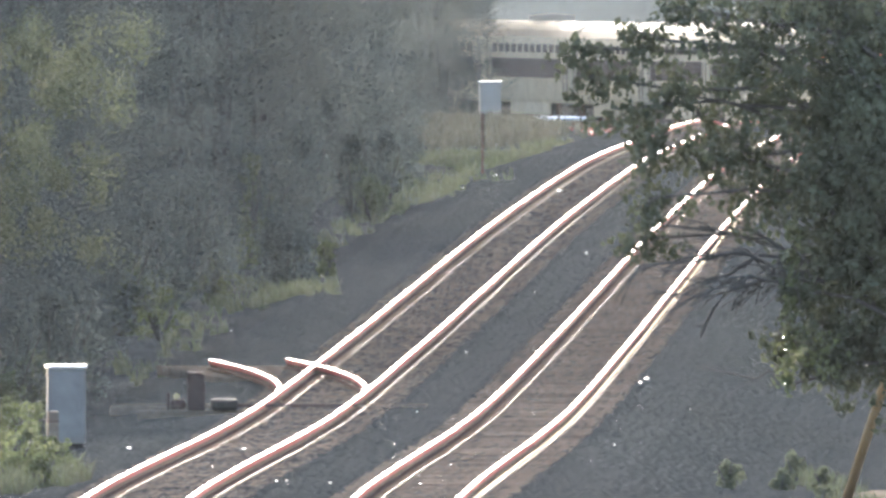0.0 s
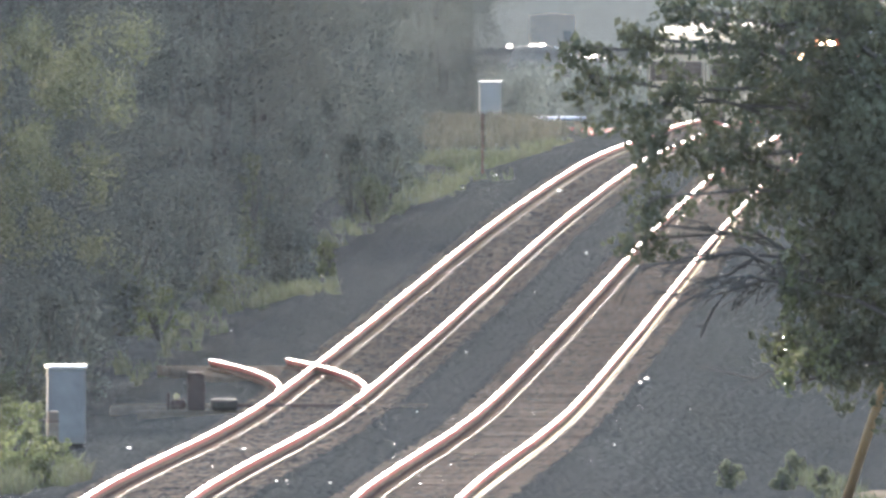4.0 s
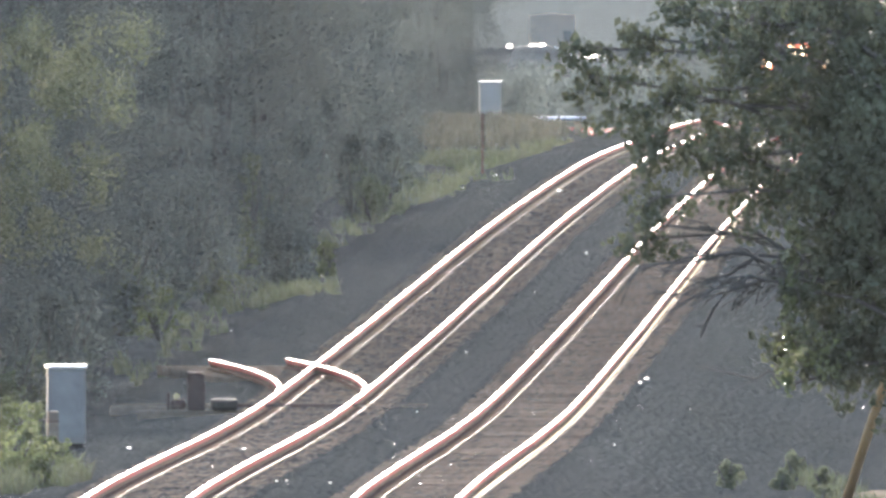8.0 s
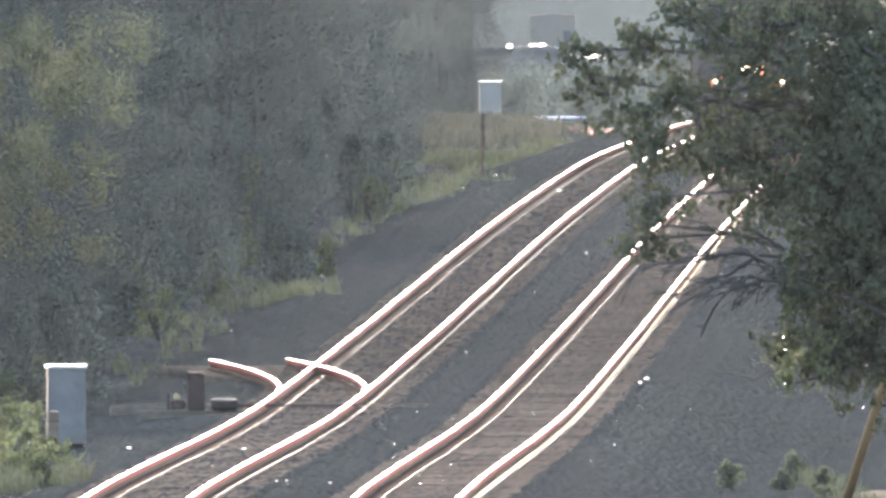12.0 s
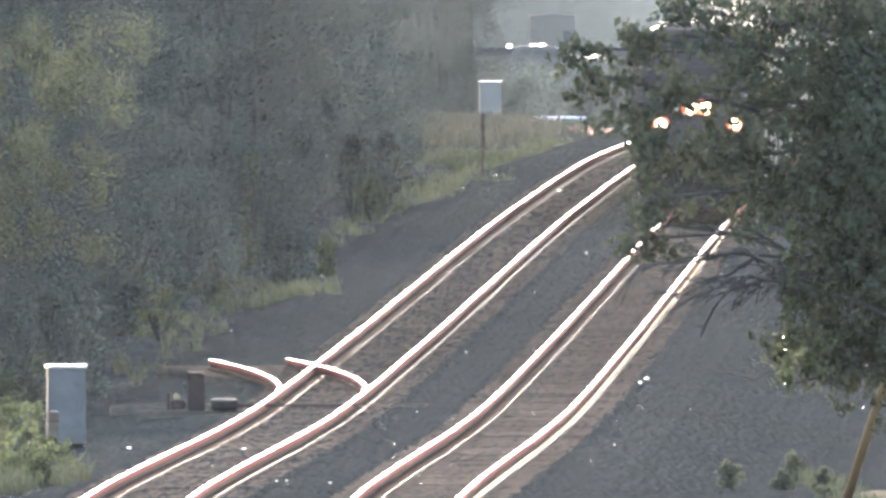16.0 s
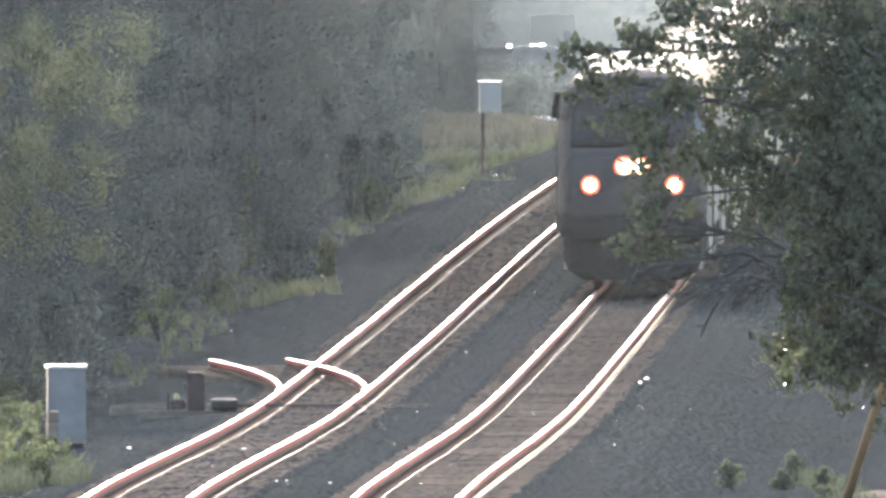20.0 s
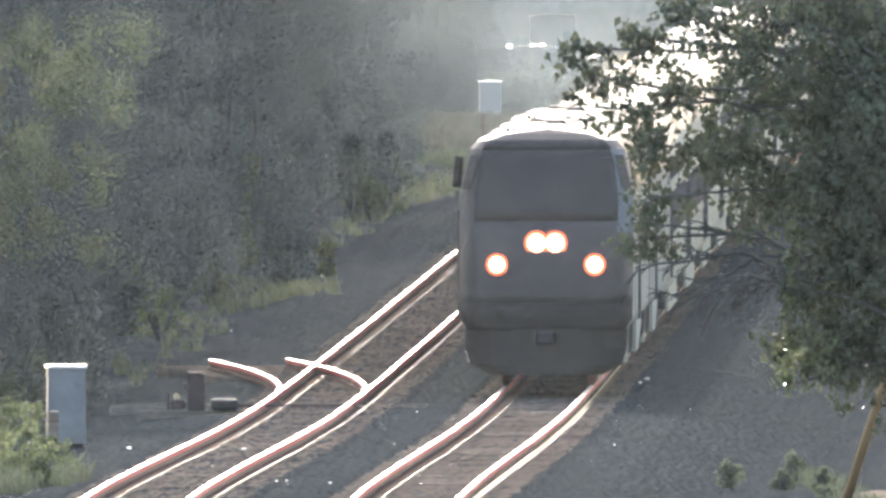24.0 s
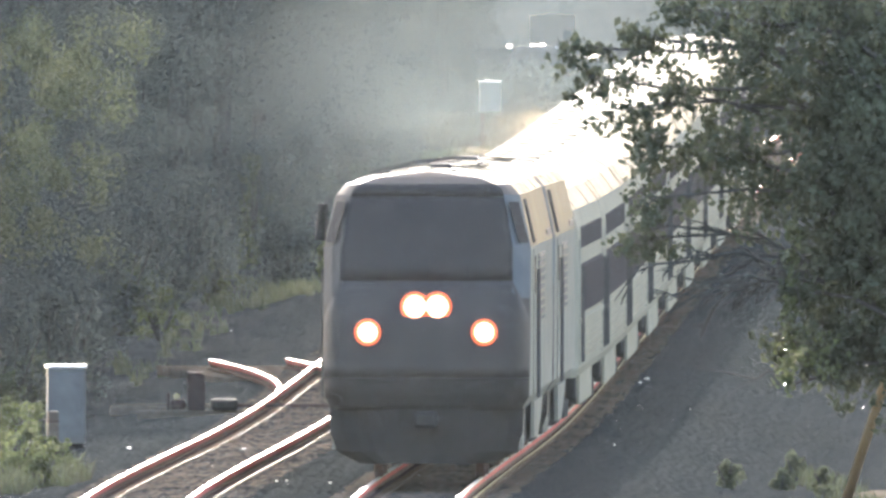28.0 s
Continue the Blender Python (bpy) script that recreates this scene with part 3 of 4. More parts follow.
BOUGHS = [(2.85, 7.35, 0.40), (3.3, 6.85, 0.5), (2.3, 6.98, 0.2), (1.62, 6.84, 0.2), (1.78, 6.5, 0.24), (2.1, 6.1, 0.28), (2.75, 6.3, 0.45), (2.45, 5.65, 0.36),
          (2.5, 5.0, 0.32), (2.45, 4.5, 0.24), (3.2, 5.6, 0.6), (3.9, 7.2, 0.7), (3.95, 6.2, 0.75), (3.85, 5.2, 0.55), (4.8, 7.3, 0.9), (4.9, 6.3, 0.9),
          (4.85, 5.3, 0.85), (4.95, 4.4, 0.7), (4.75, 3.25, 0.5), (5.6, 6.8, 1.0), (5.6, 5.6, 1.0), (5.6, 4.4, 0.9), (5.6, 3.3, 0.8), (4.15, 3.25, 0.2), (4.25, 3.9, 0.16)]


def bent(a, b, rng, sag=0.12, n=5):
    """A crooked line from a to b."""
    a, b = Vector(a), Vector(b)
    l = (b - a).length
    return [a.lerp(b, k / (n - 1)) + Vector((rng.normal() * 0.05 * l, rng.normal() * 0.05 * l, sag * l * math.sin(math.pi * k / (n - 1)) + rng.normal() * 0.03 * l)) * (0 if k in (0, n - 1) else 1) for k in range(n)]


def near_tree():
    rng = np.random.default_rng(77)
    x0, z0 = 6.6, ground_z(6.6, NEAR_Y)
    t = tagged(new("maple_tree"), "dense dark green maple leaning over the railway cutting, backlit", "tree")
    t.matrix_basis = pose(x0, NEAR_Y, z0)
    v, f = trunk_and_limbs(11.5, 0.2, rng, 4, 0.01)
    piece("trunk", v, f, BARK, t, smooth=True)
    verts, faces, blobs = [], [], []

    def grow(points, r0, r1, sides=6):
        v, f = tube(points, [r0 + (r1 - r0) * k / (len(points) - 1) for k in range(len(points))], sides)
        o = len(verts)
        verts.extend(v)
        faces.extend(tuple(k + o for k in q) for q in f)

    for bx, bz, r in BOUGHS:
        tip = Vector((bx - x0, rng.uniform(-0.8, 0.8), bz - z0))
        h = max(1.2, tip.z - 0.28 * abs(tip.x) - rng.uniform(0.1, 0.7))
        line = bent((0, 0, h), tip, rng)
        grow(line, 0.05, 0.012)
        thick = (70 if bz > 6.5 else 105 if bz > 5.9 else 170) if bx > 4.6 else (34 if bz > 6.5 else 46) if bx > 3.0 else 18
        for _ in range(int(7 + thick * r * r)):
            w = rng.normal(size=3) * r * 0.62
            end = tip + Vector((w[0], w[1] * 2.0, w[2] * 0.9))
            start = line[-2].lerp(tip, rng.uniform(0.1, 1.0))
            if (end - start).length < 1.0:
                grow(bent(start, end, rng, 0.08, 3), 0.008, 0.003, 4)
            blobs.append((end.x, end.y, end.z, rng.uniform(0.12, 0.24)))
            for _ in range(2):
                q = start.lerp(end, rng.uniform(0.3, 0.95)) + Vector((rng.normal() * 0.06, rng.normal() * 0.1, -abs(rng.normal()) * 0.08))
                blobs.append((q.x, q.y, q.z, rng.uniform(0.08, 0.28)))
    piece("limb", verts, faces, BARK, t, smooth=True)
    leaf_cloud("crown", blobs, 10, 0.11, [MAPLE], rng, droop=0.9, parent=t)
    # bare boughs that hang out under the crown, forking to fine twigs
    for i in range(7):
        verts, faces = [], []
        a = Vector((4.55 - x0 + rng.uniform(-0.1, 0.3), rng.uniform(-0.4, 0.4), 4.3 - z0 + rng.uniform(-0.35, 0.1)))
        b = a + Vector((-rng.uniform(1.2, 2.25), rng.uniform(-0.5, 0.5), 0.42 - 0.17 * i + rng.uniform(-0.08, 0.08)))
        line = bent(a, b, rng, 0.10, 7)
        grow(line, 0.036, 0.011, 5)
        for k in range(1, 7):
            for _ in range(2):
                c = line[k] + Vector((-rng.uniform(0.15, 0.5), rng.uniform(-0.2, 0.2), rng.uniform(-0.42, 0.16)))
                twig = bent(line[k], c, rng, 0.06, 4)
                grow(twig, 0.015, 0.008, 4)
                grow(bent(twig[2], twig[2] + Vector((-rng.uniform(0.05, 0.2), 0, rng.uniform(-0.18, 0.05))), rng, 0.03, 3), 0.009, 0.005, 4)
        piece("bare_bough", verts, faces, BARK, t, "bare grey dead bough with fine twigs", smooth=True)
    verts, faces = [], []
    line = bent((4.7 - x0, 0, 2.84 - z0), (3.1 - x0, 0, 2.93 - z0), rng, -0.03, 6)
    grow(line, 0.022, 0.006, 5)
    grow(bent(line[3], line[3] + Vector((-0.35, 0, -0.2)), rng, 0.0, 3), 0.008, 0.003, 4)
    piece("bare_bough", verts, faces, BARK, t, "bare grey dead bough with fine twigs", smooth=True)
    # a leafy vine that hangs down from the crown
    verts, faces, blobs = [], [], []
    line = bent((4.28 - x0, -1.5, 4.75 - z0), (4.2 - x0, -1.5, 2.7 - z0), rng, 0.0, 9)
    grow(line, 0.012, 0.006, 5)
    for k in range(60):
        q = line[0].lerp(line[-1], rng.uniform(0, 1))
        blobs.append((q.x + rng.normal() * 0.03, q.y + rng.normal() * 0.05, q.z, 0.07))
    for k in range(34):
        blobs.append((4.45 - x0 + rng.normal() * 0.25, -1.4 + rng.normal() * 0.2, 3.05 - z0 + rng.normal() * 0.16, 0.12))
    vine = piece("vine", verts, faces, BARK, t)
    leaf_cloud("vine_leaf", blobs, 7, 0.085, [VINE_LEAF], rng, parent=vine, label="sunlit pale green vine leaves")["kind"] = "stuff"

    # a few glossy leaves added as glints, tilted to mirror the sun at the camera
    tilt = Vector((-0.232, -0.164, 0.959)).to_track_quat("Z", "Y").to_matrix().to_4x4()
    outline = [(0, -0.03, 0), (0.015, -0.008, 0), (0.013, 0.017, 0), (0, 0.033, 0), (-0.013, 0.017, 0), (-0.015, -0.008, 0)]
    blade = [0.7 * Vector(p) for p in outline] + [0.7 * Vector((p[0], p[1], -0.003)) for p in outline]
    sheet = [tuple(range(6)), tuple(range(11, 5, -1))] + [(i, 6 + i, 6 + (i + 1) % 6, (i + 1) % 6) for i in range(6)]
    for k in range(22):
        px = 4.22 + rng.normal() * 0.05 if k < 14 else rng.uniform(4.3, 5.2)
        pz = 2.75 + 1.85 * k / 13 if k < 14 else rng.uniform(2.9, 4.6)
        at = Matrix.Translation((px - x0, -1.9, pz - z0)) @ tilt
        piece("waxy_leaf", [tuple(at @ p) for p in blade], sheet, GLINT_LEAF, vine, "glossy leaf angled to glint at the camera")


near_tree()


# ---------------------------------------------------------------- trackside equipment
GLINT_METAL = material("glint_metal", (0.6, 0.6, 0.6), 0.35, 0.8, second=(0.5, 0.5, 0.5), scale=3.0)
BRIGHT_SCRAP = material("bright_scrap_metal", (0.75, 0.74, 0.72), 0.35, 0.9, second=(0.6, 0.58, 0.55), scale=9.0)
DIRT = material("tan_dirt", (0.15, 0.125, 0.095), 0.95, second=(0.10, 0.085, 0.065), scale=1.0, bump=0.6, bump_scale=8.0, gloss=0.0)


# far cabinet's coat, with the haze before it put into the colour
HAZED_BOX = material("hazed_box_paint", (0.32, 0.295, 0.26), 0.7, second=(0.27, 0.25, 0.22), scale=2.0, gloss=0.1)


def cabinet(x, y, w, h, label, paint, foot=0.14):
    t = tagged(new("signal_cabinet"), label, "equipment cabinet")
    t.matrix_basis = place(x, y, 0.03, 3)
    d = w * 0.8
    part("body", box_bm(-w / 2, w / 2, -d / 2, d / 2, foot, h - 0.05, 0.012), paint, t)
    # brighter metal on top puts the sunlit look into the cap
    part("roof_cap", box_bm(-w / 2 - 0.03, w / 2 + 0.03, -d / 2 - 0.03, d / 2 + 0.03, h - 0.05, h, 0.012), GLINT_METAL, t, "cap given bright bare metal for its sunlit top")
    door = part("door", box_bm(-w / 2 + 0.05, w / 2 - 0.05, -d / 2 - 0.016, -d / 2 + 0.004, foot + 0.08, h - 0.12, 0.006), paint, t)
    part("handle", box_bm(w / 2 - 0.13, w / 2 - 0.10, -d / 2 - 0.05, -d / 2 - 0.012, h * 0.5, h * 0.5 + 0.12, 0.008), paint, door)
    for z in (0.3, 0.75):
        part("hinge", box_bm(-w / 2 + 0.03, -w / 2 + 0.07, -d / 2 - 0.03, -d / 2 - 0.01, h * z, h * z + 0.09), paint, door)
    part("base", box_bm(-w / 2 + 0.04, w / 2 - 0.04, -d / 2 + 0.04, d / 2 - 0.04, -0.1, foot, 0.01), DARK_TRIM, t, "dark rusty base frame")
    return t


cabinet(-6.17, 601.0, 0.62, 1.42, "pale grey metal signal cabinet beside the tracks", GREY_BOX)
cabinet(1.66, 1296.0, 0.76, 1.75, "metal signal cabinet, coat paled for haze, standing in tall dry grass", HAZED_BOX)

stake = tagged(new("wooden_post"), "short weathered wooden post beside the signal cabinet", "post")
stake.matrix_basis = place(-6.36, 598.5, 0.1, 8)
part("post", box_bm(-0.09, 0.09, -0.09, 0.09, 0, 0.78, 0.015), WOOD_POST, stake)
part("strap", box_bm(-0.095, 0.095, -0.095, 0.095, 0.6, 0.63), RUST, stake)

sign = tagged(new("marker_post"), "thin dark steel marker post beside the ballast", "post")
sign.matrix_basis = place(1.06, 985.0, 0.1)
part("post", box_bm(-0.035, 0.035, -0.03, 0.03, 0, 1.75, 0.008), RUST, sign)
part("plate", box_bm(-0.05, 0.05, -0.045, -0.032, 1.55, 1.72, 0.004), RUST, sign)


DARK_RUST = material("dark_rust", (0.055, 0.036, 0.032), 0.8, 0.0, second=(0.04, 0.028, 0.026), scale=9.0, bump=0.3, gloss=0.1)


def switch_stand():
    t = tagged(new("switch_stand"), "dark rusty switch stand and motor by the turnout", "switch stand")
    t.matrix_basis = place(-4.25, 632.5, -0.1)
    part("pillar", box_bm(-0.15, 0.15, -0.14, 0.14, 0.0, 0.62, 0.03), DARK_RUST, t)
    part("cap", box_bm(-0.17, 0.13, -0.16, 0.16, 0.62, 0.66, 0.01), DARK_RUST, t)
    part("motor_case", box_bm(0.24, 0.72, -0.22, 0.22, 0.0, 0.2, 0.09), DARK_TRIM, t)
    part("gear_case", box_bm(-0.44, -0.18, -0.15, 0.15, 0.02, 0.2, 0.05), DARK_RUST, t)
    part("lens", disc_bm(0.055, 0.05, pose(-0.34, -0.12, 0.24, 62, 0, 0), 14), GLINT_STEEL, t, "small bright glass lens")
    part("lever", box_bm(-0.5, -0.46, -0.02, 0.02, 0.0, 0.3, 0.008), DARK_RUST, t)
    part("rod", box_bm(0.72, 2.9, -0.025, 0.025, 0.06, 0.11, 0.008), DARK_RUST, t)
    part("beam", box_bm(-1.0, 0.9, -0.13, 0.13, -0.16, 0.0, 0.015), TIE_WOOD, t)


switch_stand()

# white beam drawn as a glinting metal tube, raised on added blocks
barrier = tagged(new("metal_pipe"), "long white beam on low blocks in the grass, drawn in bright metal", "pipe")
barrier.matrix_basis = place(3.94, 1243.0, 0.0, 4)
v, f = tube([(-0.9, 0, 0.5), (-0.3, 0, 0.485), (0.3, 0, 0.49), (0.9, 0, 0.48)], [0.075, 0.08, 0.08, 0.075], 12)
piece("pipe", v, f, GLINT_METAL, barrier, "white beam drawn as a bright metal tube", smooth=True)
for sx in (-0.6, 0.6):
    part("block", box_bm(sx - 0.1, sx + 0.1, -0.12, 0.12, -0.05, 0.42, 0.01), WOOD_POST, barrier)


def guy_guard():
    """A yellow sleeve on a steel guy wire that runs up out of the ground to a pole."""
    t = tagged(new("guy_wire"), "yellow plastic guard on a slanting steel guy wire", "guy wire")
    low, high = Vector((5.72, 540.0, top_z(5.72, 540.0))), Vector((7.27, 538.0, 3.9))
    way = high - low
    v, f = tube([low - way * 0.02, low + way * 3.0], [0.012, 0.012], 6)
    piece("wire", v, f, RUST, t)
    v, f = tube([low + way * 0.1, low + way * 0.5, low + way * 1.1], [0.075, 0.072, 0.06], 10)
    piece("guard", v, f, YELLOW, t, "faded yellow plastic sleeve", smooth=True)


guy_guard()


def scrap(seed, size):
    """A small bright flake: a bent plate or stone, uneven all round."""
    r = random.Random(seed)
    bm = bmesh.new()
    bmesh.ops.create_icosphere(bm, subdivisions=1, radius=1.0)
    for v in bm.verts:
        v.co = Vector((v.co.x * size * r.uniform(0.8, 1.3), v.co.y * size * r.uniform(0.8, 1.3), v.co.z * size * 0.45 * r.uniform(0.7, 1.2)))
    return bm


LITTER = [(-1.69, 551.1, 0.045), (-2.5, 552.1, 0.04), (-0.45, 633.0, 0.04), (3.17, 811.4, 0.055), (2.91, 918.6, 0.09), (0.44, 691.8, 0.035), (-0.99, 666.0, 0.07),
          (3.69, 664.5, 0.08), (3.55, 661.0, 0.06), (0.52, 938.7, 0.06), (-4.22, 733.8, 0.04), (-2.63, 791.1, 0.05), (-5.08, 594.1, 0.07), (2.79, 596.4, 0.03), (-6.25, 557.0, 0.05),
          (1.38, 966.0, 0.11), (-0.4, 961.0, 0.09), (-0.25, 960.0, 0.07), (-2.35, 553.0, 0.025), (4.3, 640.0, 0.03), (1.9, 760.0, 0.03), (-3.1, 640.0, 0.03)]


def litter():
    for i, (x, y, s) in enumerate(LITTER):
        u = x - line_x(y)
        top = top_z(x, y) + (0.04 if -6.0 < u < 2.4 else 0.0)
        ob = tagged(new("metal_scrap"), "small bright scrap of metal lying on the ballast", "debris", "bright scraps on the ballast")
        s *= 0.65
        ob.matrix_basis = pose(x, y, top + s * 0.3, 0, 0, i * 40)
        part("flake", scrap(i, s), BRIGHT_SCRAP, ob)


litter()

def sparkle():
    """Tiny bright chips of stone and glass strewn over the ballast."""
    r = np.random.default_rng(44)
    verts, faces = [], []
    for k in range(420):
        y = 510 + 420 * r.uniform() ** 1.5
        u = r.uniform(-8.0, 6.4)
        x, s = line_x(y) + u, r.uniform(0.004, 0.011)
        z = top_z(x, y) + 0.03
        a = r.uniform(0, 3)
        o = len(verts)
        verts += [(x + s * math.cos(a + q), y + 3 * s * math.sin(a + q), z) for q in (0, 1.7, 3.3, 4.9)] + [(x, y, z + s * 0.5)]
        faces += [(o, o + 1, o + 4), (o + 1, o + 2, o + 4), (o + 2, o + 3, o + 4), (o + 3, o, o + 4)]
    ob = piece("stone_chip", verts, faces, BRIGHT_SCRAP)
    tagged(ob, "tiny glinting chips of stone strewn over the ballast", "gravel", kind="stuff")


sparkle()

dirt = piece("dirt_patch", *(lambda n: ([(0.9 * math.cos(2 * math.pi * k / n) * (1 + 0.2 * math.sin(5 * k)), 9 * math.sin(2 * math.pi * k / n), 0.0) for k in range(n)] + [(0, 0, 0.16)], [(k, (k + 1) % n, n) for k in range(n)]))(18), DIRT)
dirt.matrix_basis = place(7.1, 590.0, 0.02)
tagged(dirt, "bare tan dirt heap at the foot of the slope", "dirt")

# dark tube lying along the far edge of the clearing
v, f = tube([(-9.0 + 0.42 * k, 652 + 0.6 * math.sin(k), ground_z(-9.0 + 0.42 * k, 652) + 0.06) for k in range(13)], [0.03] * 13, 6)
cable = piece("cable", v, f, BLACK_PAINT)
tagged(cable, "dark line lying across the gravel clearing", "cable")


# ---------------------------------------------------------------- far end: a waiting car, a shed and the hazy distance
# wall tone matched to the backdrop, so the haze sits in its colour
HAZED_WALL = material("hazed_wall_tone", (0.25, 0.215, 0.175), 0.9, second=(0.235, 0.2, 0.165), gloss=0.0)

# window tone lightened until it merges with the haze
CAR_WINDOW = material("hazed_car_window", (0.13, 0.128, 0.12), 0.7, second=(0.115, 0.112, 0.105), gloss=0.05)


def car():
    t = tagged(new("car"), "car standing side-on, toned grey like the haze, sun glinting on roof and bonnet", "car")
    prof = [(-2.7, 0.45), (-2.72, 0.95), (-2.55, 1.25), (-2.3, 1.82), (-2.0, 1.9), (-0.5, 1.9), (-0.2, 1.84), (0.62, 1.38), (2.3, 1.24), (2.62, 1.0), (2.68, 0.45)]
    verts = [(x, -0.9 + 0.12 * max(z - 1.2, 0), z) for x, z in prof] + [(x, 0.9 - 0.12 * max(z - 1.2, 0), z) for x, z in prof]
    n = len(prof)
    faces = [tuple(range(n)), tuple(range(2 * n - 1, n - 1, -1))] + [(i, n + i, n + (i + 1) % n, (i + 1) % n) for i in range(n)]
    # body colour holds the haze grey of what lies behind
    piece("body", verts, faces, material("hazed_car_paint", (0.15, 0.145, 0.135), 0.7, 0.0, second=(0.13, 0.125, 0.118), gloss=0.05), t)
    for a, b in ((-2.1, -1.4), (-1.3, -0.5), (-0.4, 0.2)):
        part("window", box_bm(a, b, -0.86, -0.80, 1.32, 1.72, 0.02), CAR_WINDOW, t)
    for x in (-1.75, 1.75):
        w = part("wheel", disc_bm(0.38, 0.24, pose(x, -0.82, 0.38, 90, 0, 0)), BLACK_PAINT, t)
        part("rim", disc_bm(0.22, 0.26, pose(x, -0.83, 0.38, 90, 0, 0)), GLINT_METAL, w)
        part("wheel", disc_bm(0.38, 0.24, pose(x, 0.82, 0.38, 90, 0, 0)), BLACK_PAINT, t)
    part("mirror", box_bm(0.55, 0.75, -1.05, -0.88, 1.3, 1.45, 0.03), GLINT_METAL, t)
    # metal plates added for glints, tilted to mirror the sun at the camera
    for name, a, b, z in (("roof_bar", -1.5, -1.1, 1.9), ("roof_bar", -1.05, -0.7, 1.9), ("tailgate_trim", -2.74, -2.5, 1.88), ("bonnet_panel", 1.4, 2.1, 1.33), ("bonnet_panel", 2.25, 2.65, 1.3), ("door_trim", -0.25, 0.05, 1.25)):
        bm = box_bm(a, b, -0.45, 0.45, -0.02, 0.02, 0.01)
        bmesh.ops.transform(bm, matrix=pose(0, -0.3, z, 9.6, 0, 0), verts=bm.verts[:])
        part(name, bm, GLINT_METAL, t, "added bare metal plate angled to glint at the camera")
    # bright bar added for the glint down the windscreen edge
    v, f = tube([(-0.2, -0.84, 1.88), (0.6, -0.88, 1.42)], [0.04, 0.04], 6)
    piece("windscreen_pillar", v, f, GLINT_METAL, t)
    t.matrix_basis = place(6.15, 1960.0, 0.0, 0)


car()


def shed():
    t = tagged(new("shed"), "small shed toned pale grey to blend with the hazy distance", "shed")
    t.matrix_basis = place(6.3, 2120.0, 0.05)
    part("wall", box_bm(-1.3, 1.3, -1.5, 1.5, 0, 2.75, 0.02), HAZED_WALL, t)
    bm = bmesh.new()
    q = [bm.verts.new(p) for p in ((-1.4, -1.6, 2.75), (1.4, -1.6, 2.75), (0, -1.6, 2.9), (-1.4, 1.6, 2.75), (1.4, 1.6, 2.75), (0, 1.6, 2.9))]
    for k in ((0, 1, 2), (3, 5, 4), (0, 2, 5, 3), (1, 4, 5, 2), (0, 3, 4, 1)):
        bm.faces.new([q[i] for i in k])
    part("roof", bm, HAZED_WALL, t)
    part("door", box_bm(-0.45, 0.45, -1.53, -1.49, 0.05, 2.05, 0.01), HAZED_WALL, t)
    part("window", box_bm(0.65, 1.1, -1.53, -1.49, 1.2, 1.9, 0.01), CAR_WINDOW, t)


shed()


def distance():
    """The hazy distance behind everything: one plain wall whose own glow paints bright morning haze."""
    m = bpy.data.materials.new("distant_haze_glow")
    m.use_nodes = True
    t = m.node_tree
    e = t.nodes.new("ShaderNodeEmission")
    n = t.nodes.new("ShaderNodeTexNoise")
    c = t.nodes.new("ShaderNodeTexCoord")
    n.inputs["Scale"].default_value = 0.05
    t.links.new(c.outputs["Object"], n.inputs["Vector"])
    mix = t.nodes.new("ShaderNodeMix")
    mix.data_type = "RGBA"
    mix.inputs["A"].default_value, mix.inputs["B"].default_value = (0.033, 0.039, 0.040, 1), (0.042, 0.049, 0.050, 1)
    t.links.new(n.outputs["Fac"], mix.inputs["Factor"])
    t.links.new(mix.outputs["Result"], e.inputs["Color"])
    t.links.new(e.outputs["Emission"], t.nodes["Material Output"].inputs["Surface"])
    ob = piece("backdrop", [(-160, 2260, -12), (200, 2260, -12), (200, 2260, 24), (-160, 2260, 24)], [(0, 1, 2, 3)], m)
    tagged(ob, "flat glowing backdrop of pale grey hazy distance beyond the woods", "backdrop", kind="structure")


distance()


# ---------------------------------------------------------------- droplet haze, fitted to the view
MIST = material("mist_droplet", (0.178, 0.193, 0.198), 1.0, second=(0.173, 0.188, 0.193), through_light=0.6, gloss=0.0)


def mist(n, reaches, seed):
    """Fine haze droplets in a wedge that fits the camera's view, sized by distance; what lies deeper in it shows paler.
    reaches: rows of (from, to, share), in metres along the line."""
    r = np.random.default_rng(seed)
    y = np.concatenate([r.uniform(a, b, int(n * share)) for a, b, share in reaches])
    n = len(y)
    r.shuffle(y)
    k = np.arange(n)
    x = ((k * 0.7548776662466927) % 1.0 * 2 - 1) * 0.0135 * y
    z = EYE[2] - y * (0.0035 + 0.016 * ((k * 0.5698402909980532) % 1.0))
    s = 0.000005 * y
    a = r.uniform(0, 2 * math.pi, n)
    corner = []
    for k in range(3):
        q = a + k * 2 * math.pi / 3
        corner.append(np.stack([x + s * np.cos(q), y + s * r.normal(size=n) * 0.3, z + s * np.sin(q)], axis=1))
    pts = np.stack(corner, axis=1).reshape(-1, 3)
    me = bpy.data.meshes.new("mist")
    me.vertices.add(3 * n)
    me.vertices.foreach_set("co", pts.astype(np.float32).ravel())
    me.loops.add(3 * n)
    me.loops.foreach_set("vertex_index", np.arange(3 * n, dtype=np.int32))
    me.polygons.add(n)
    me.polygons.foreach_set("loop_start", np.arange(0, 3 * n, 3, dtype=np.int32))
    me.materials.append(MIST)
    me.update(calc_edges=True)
    tagged(new("mist", me), "thin white haze droplets filling a wedge of the camera's view", "mist", kind="stuff")


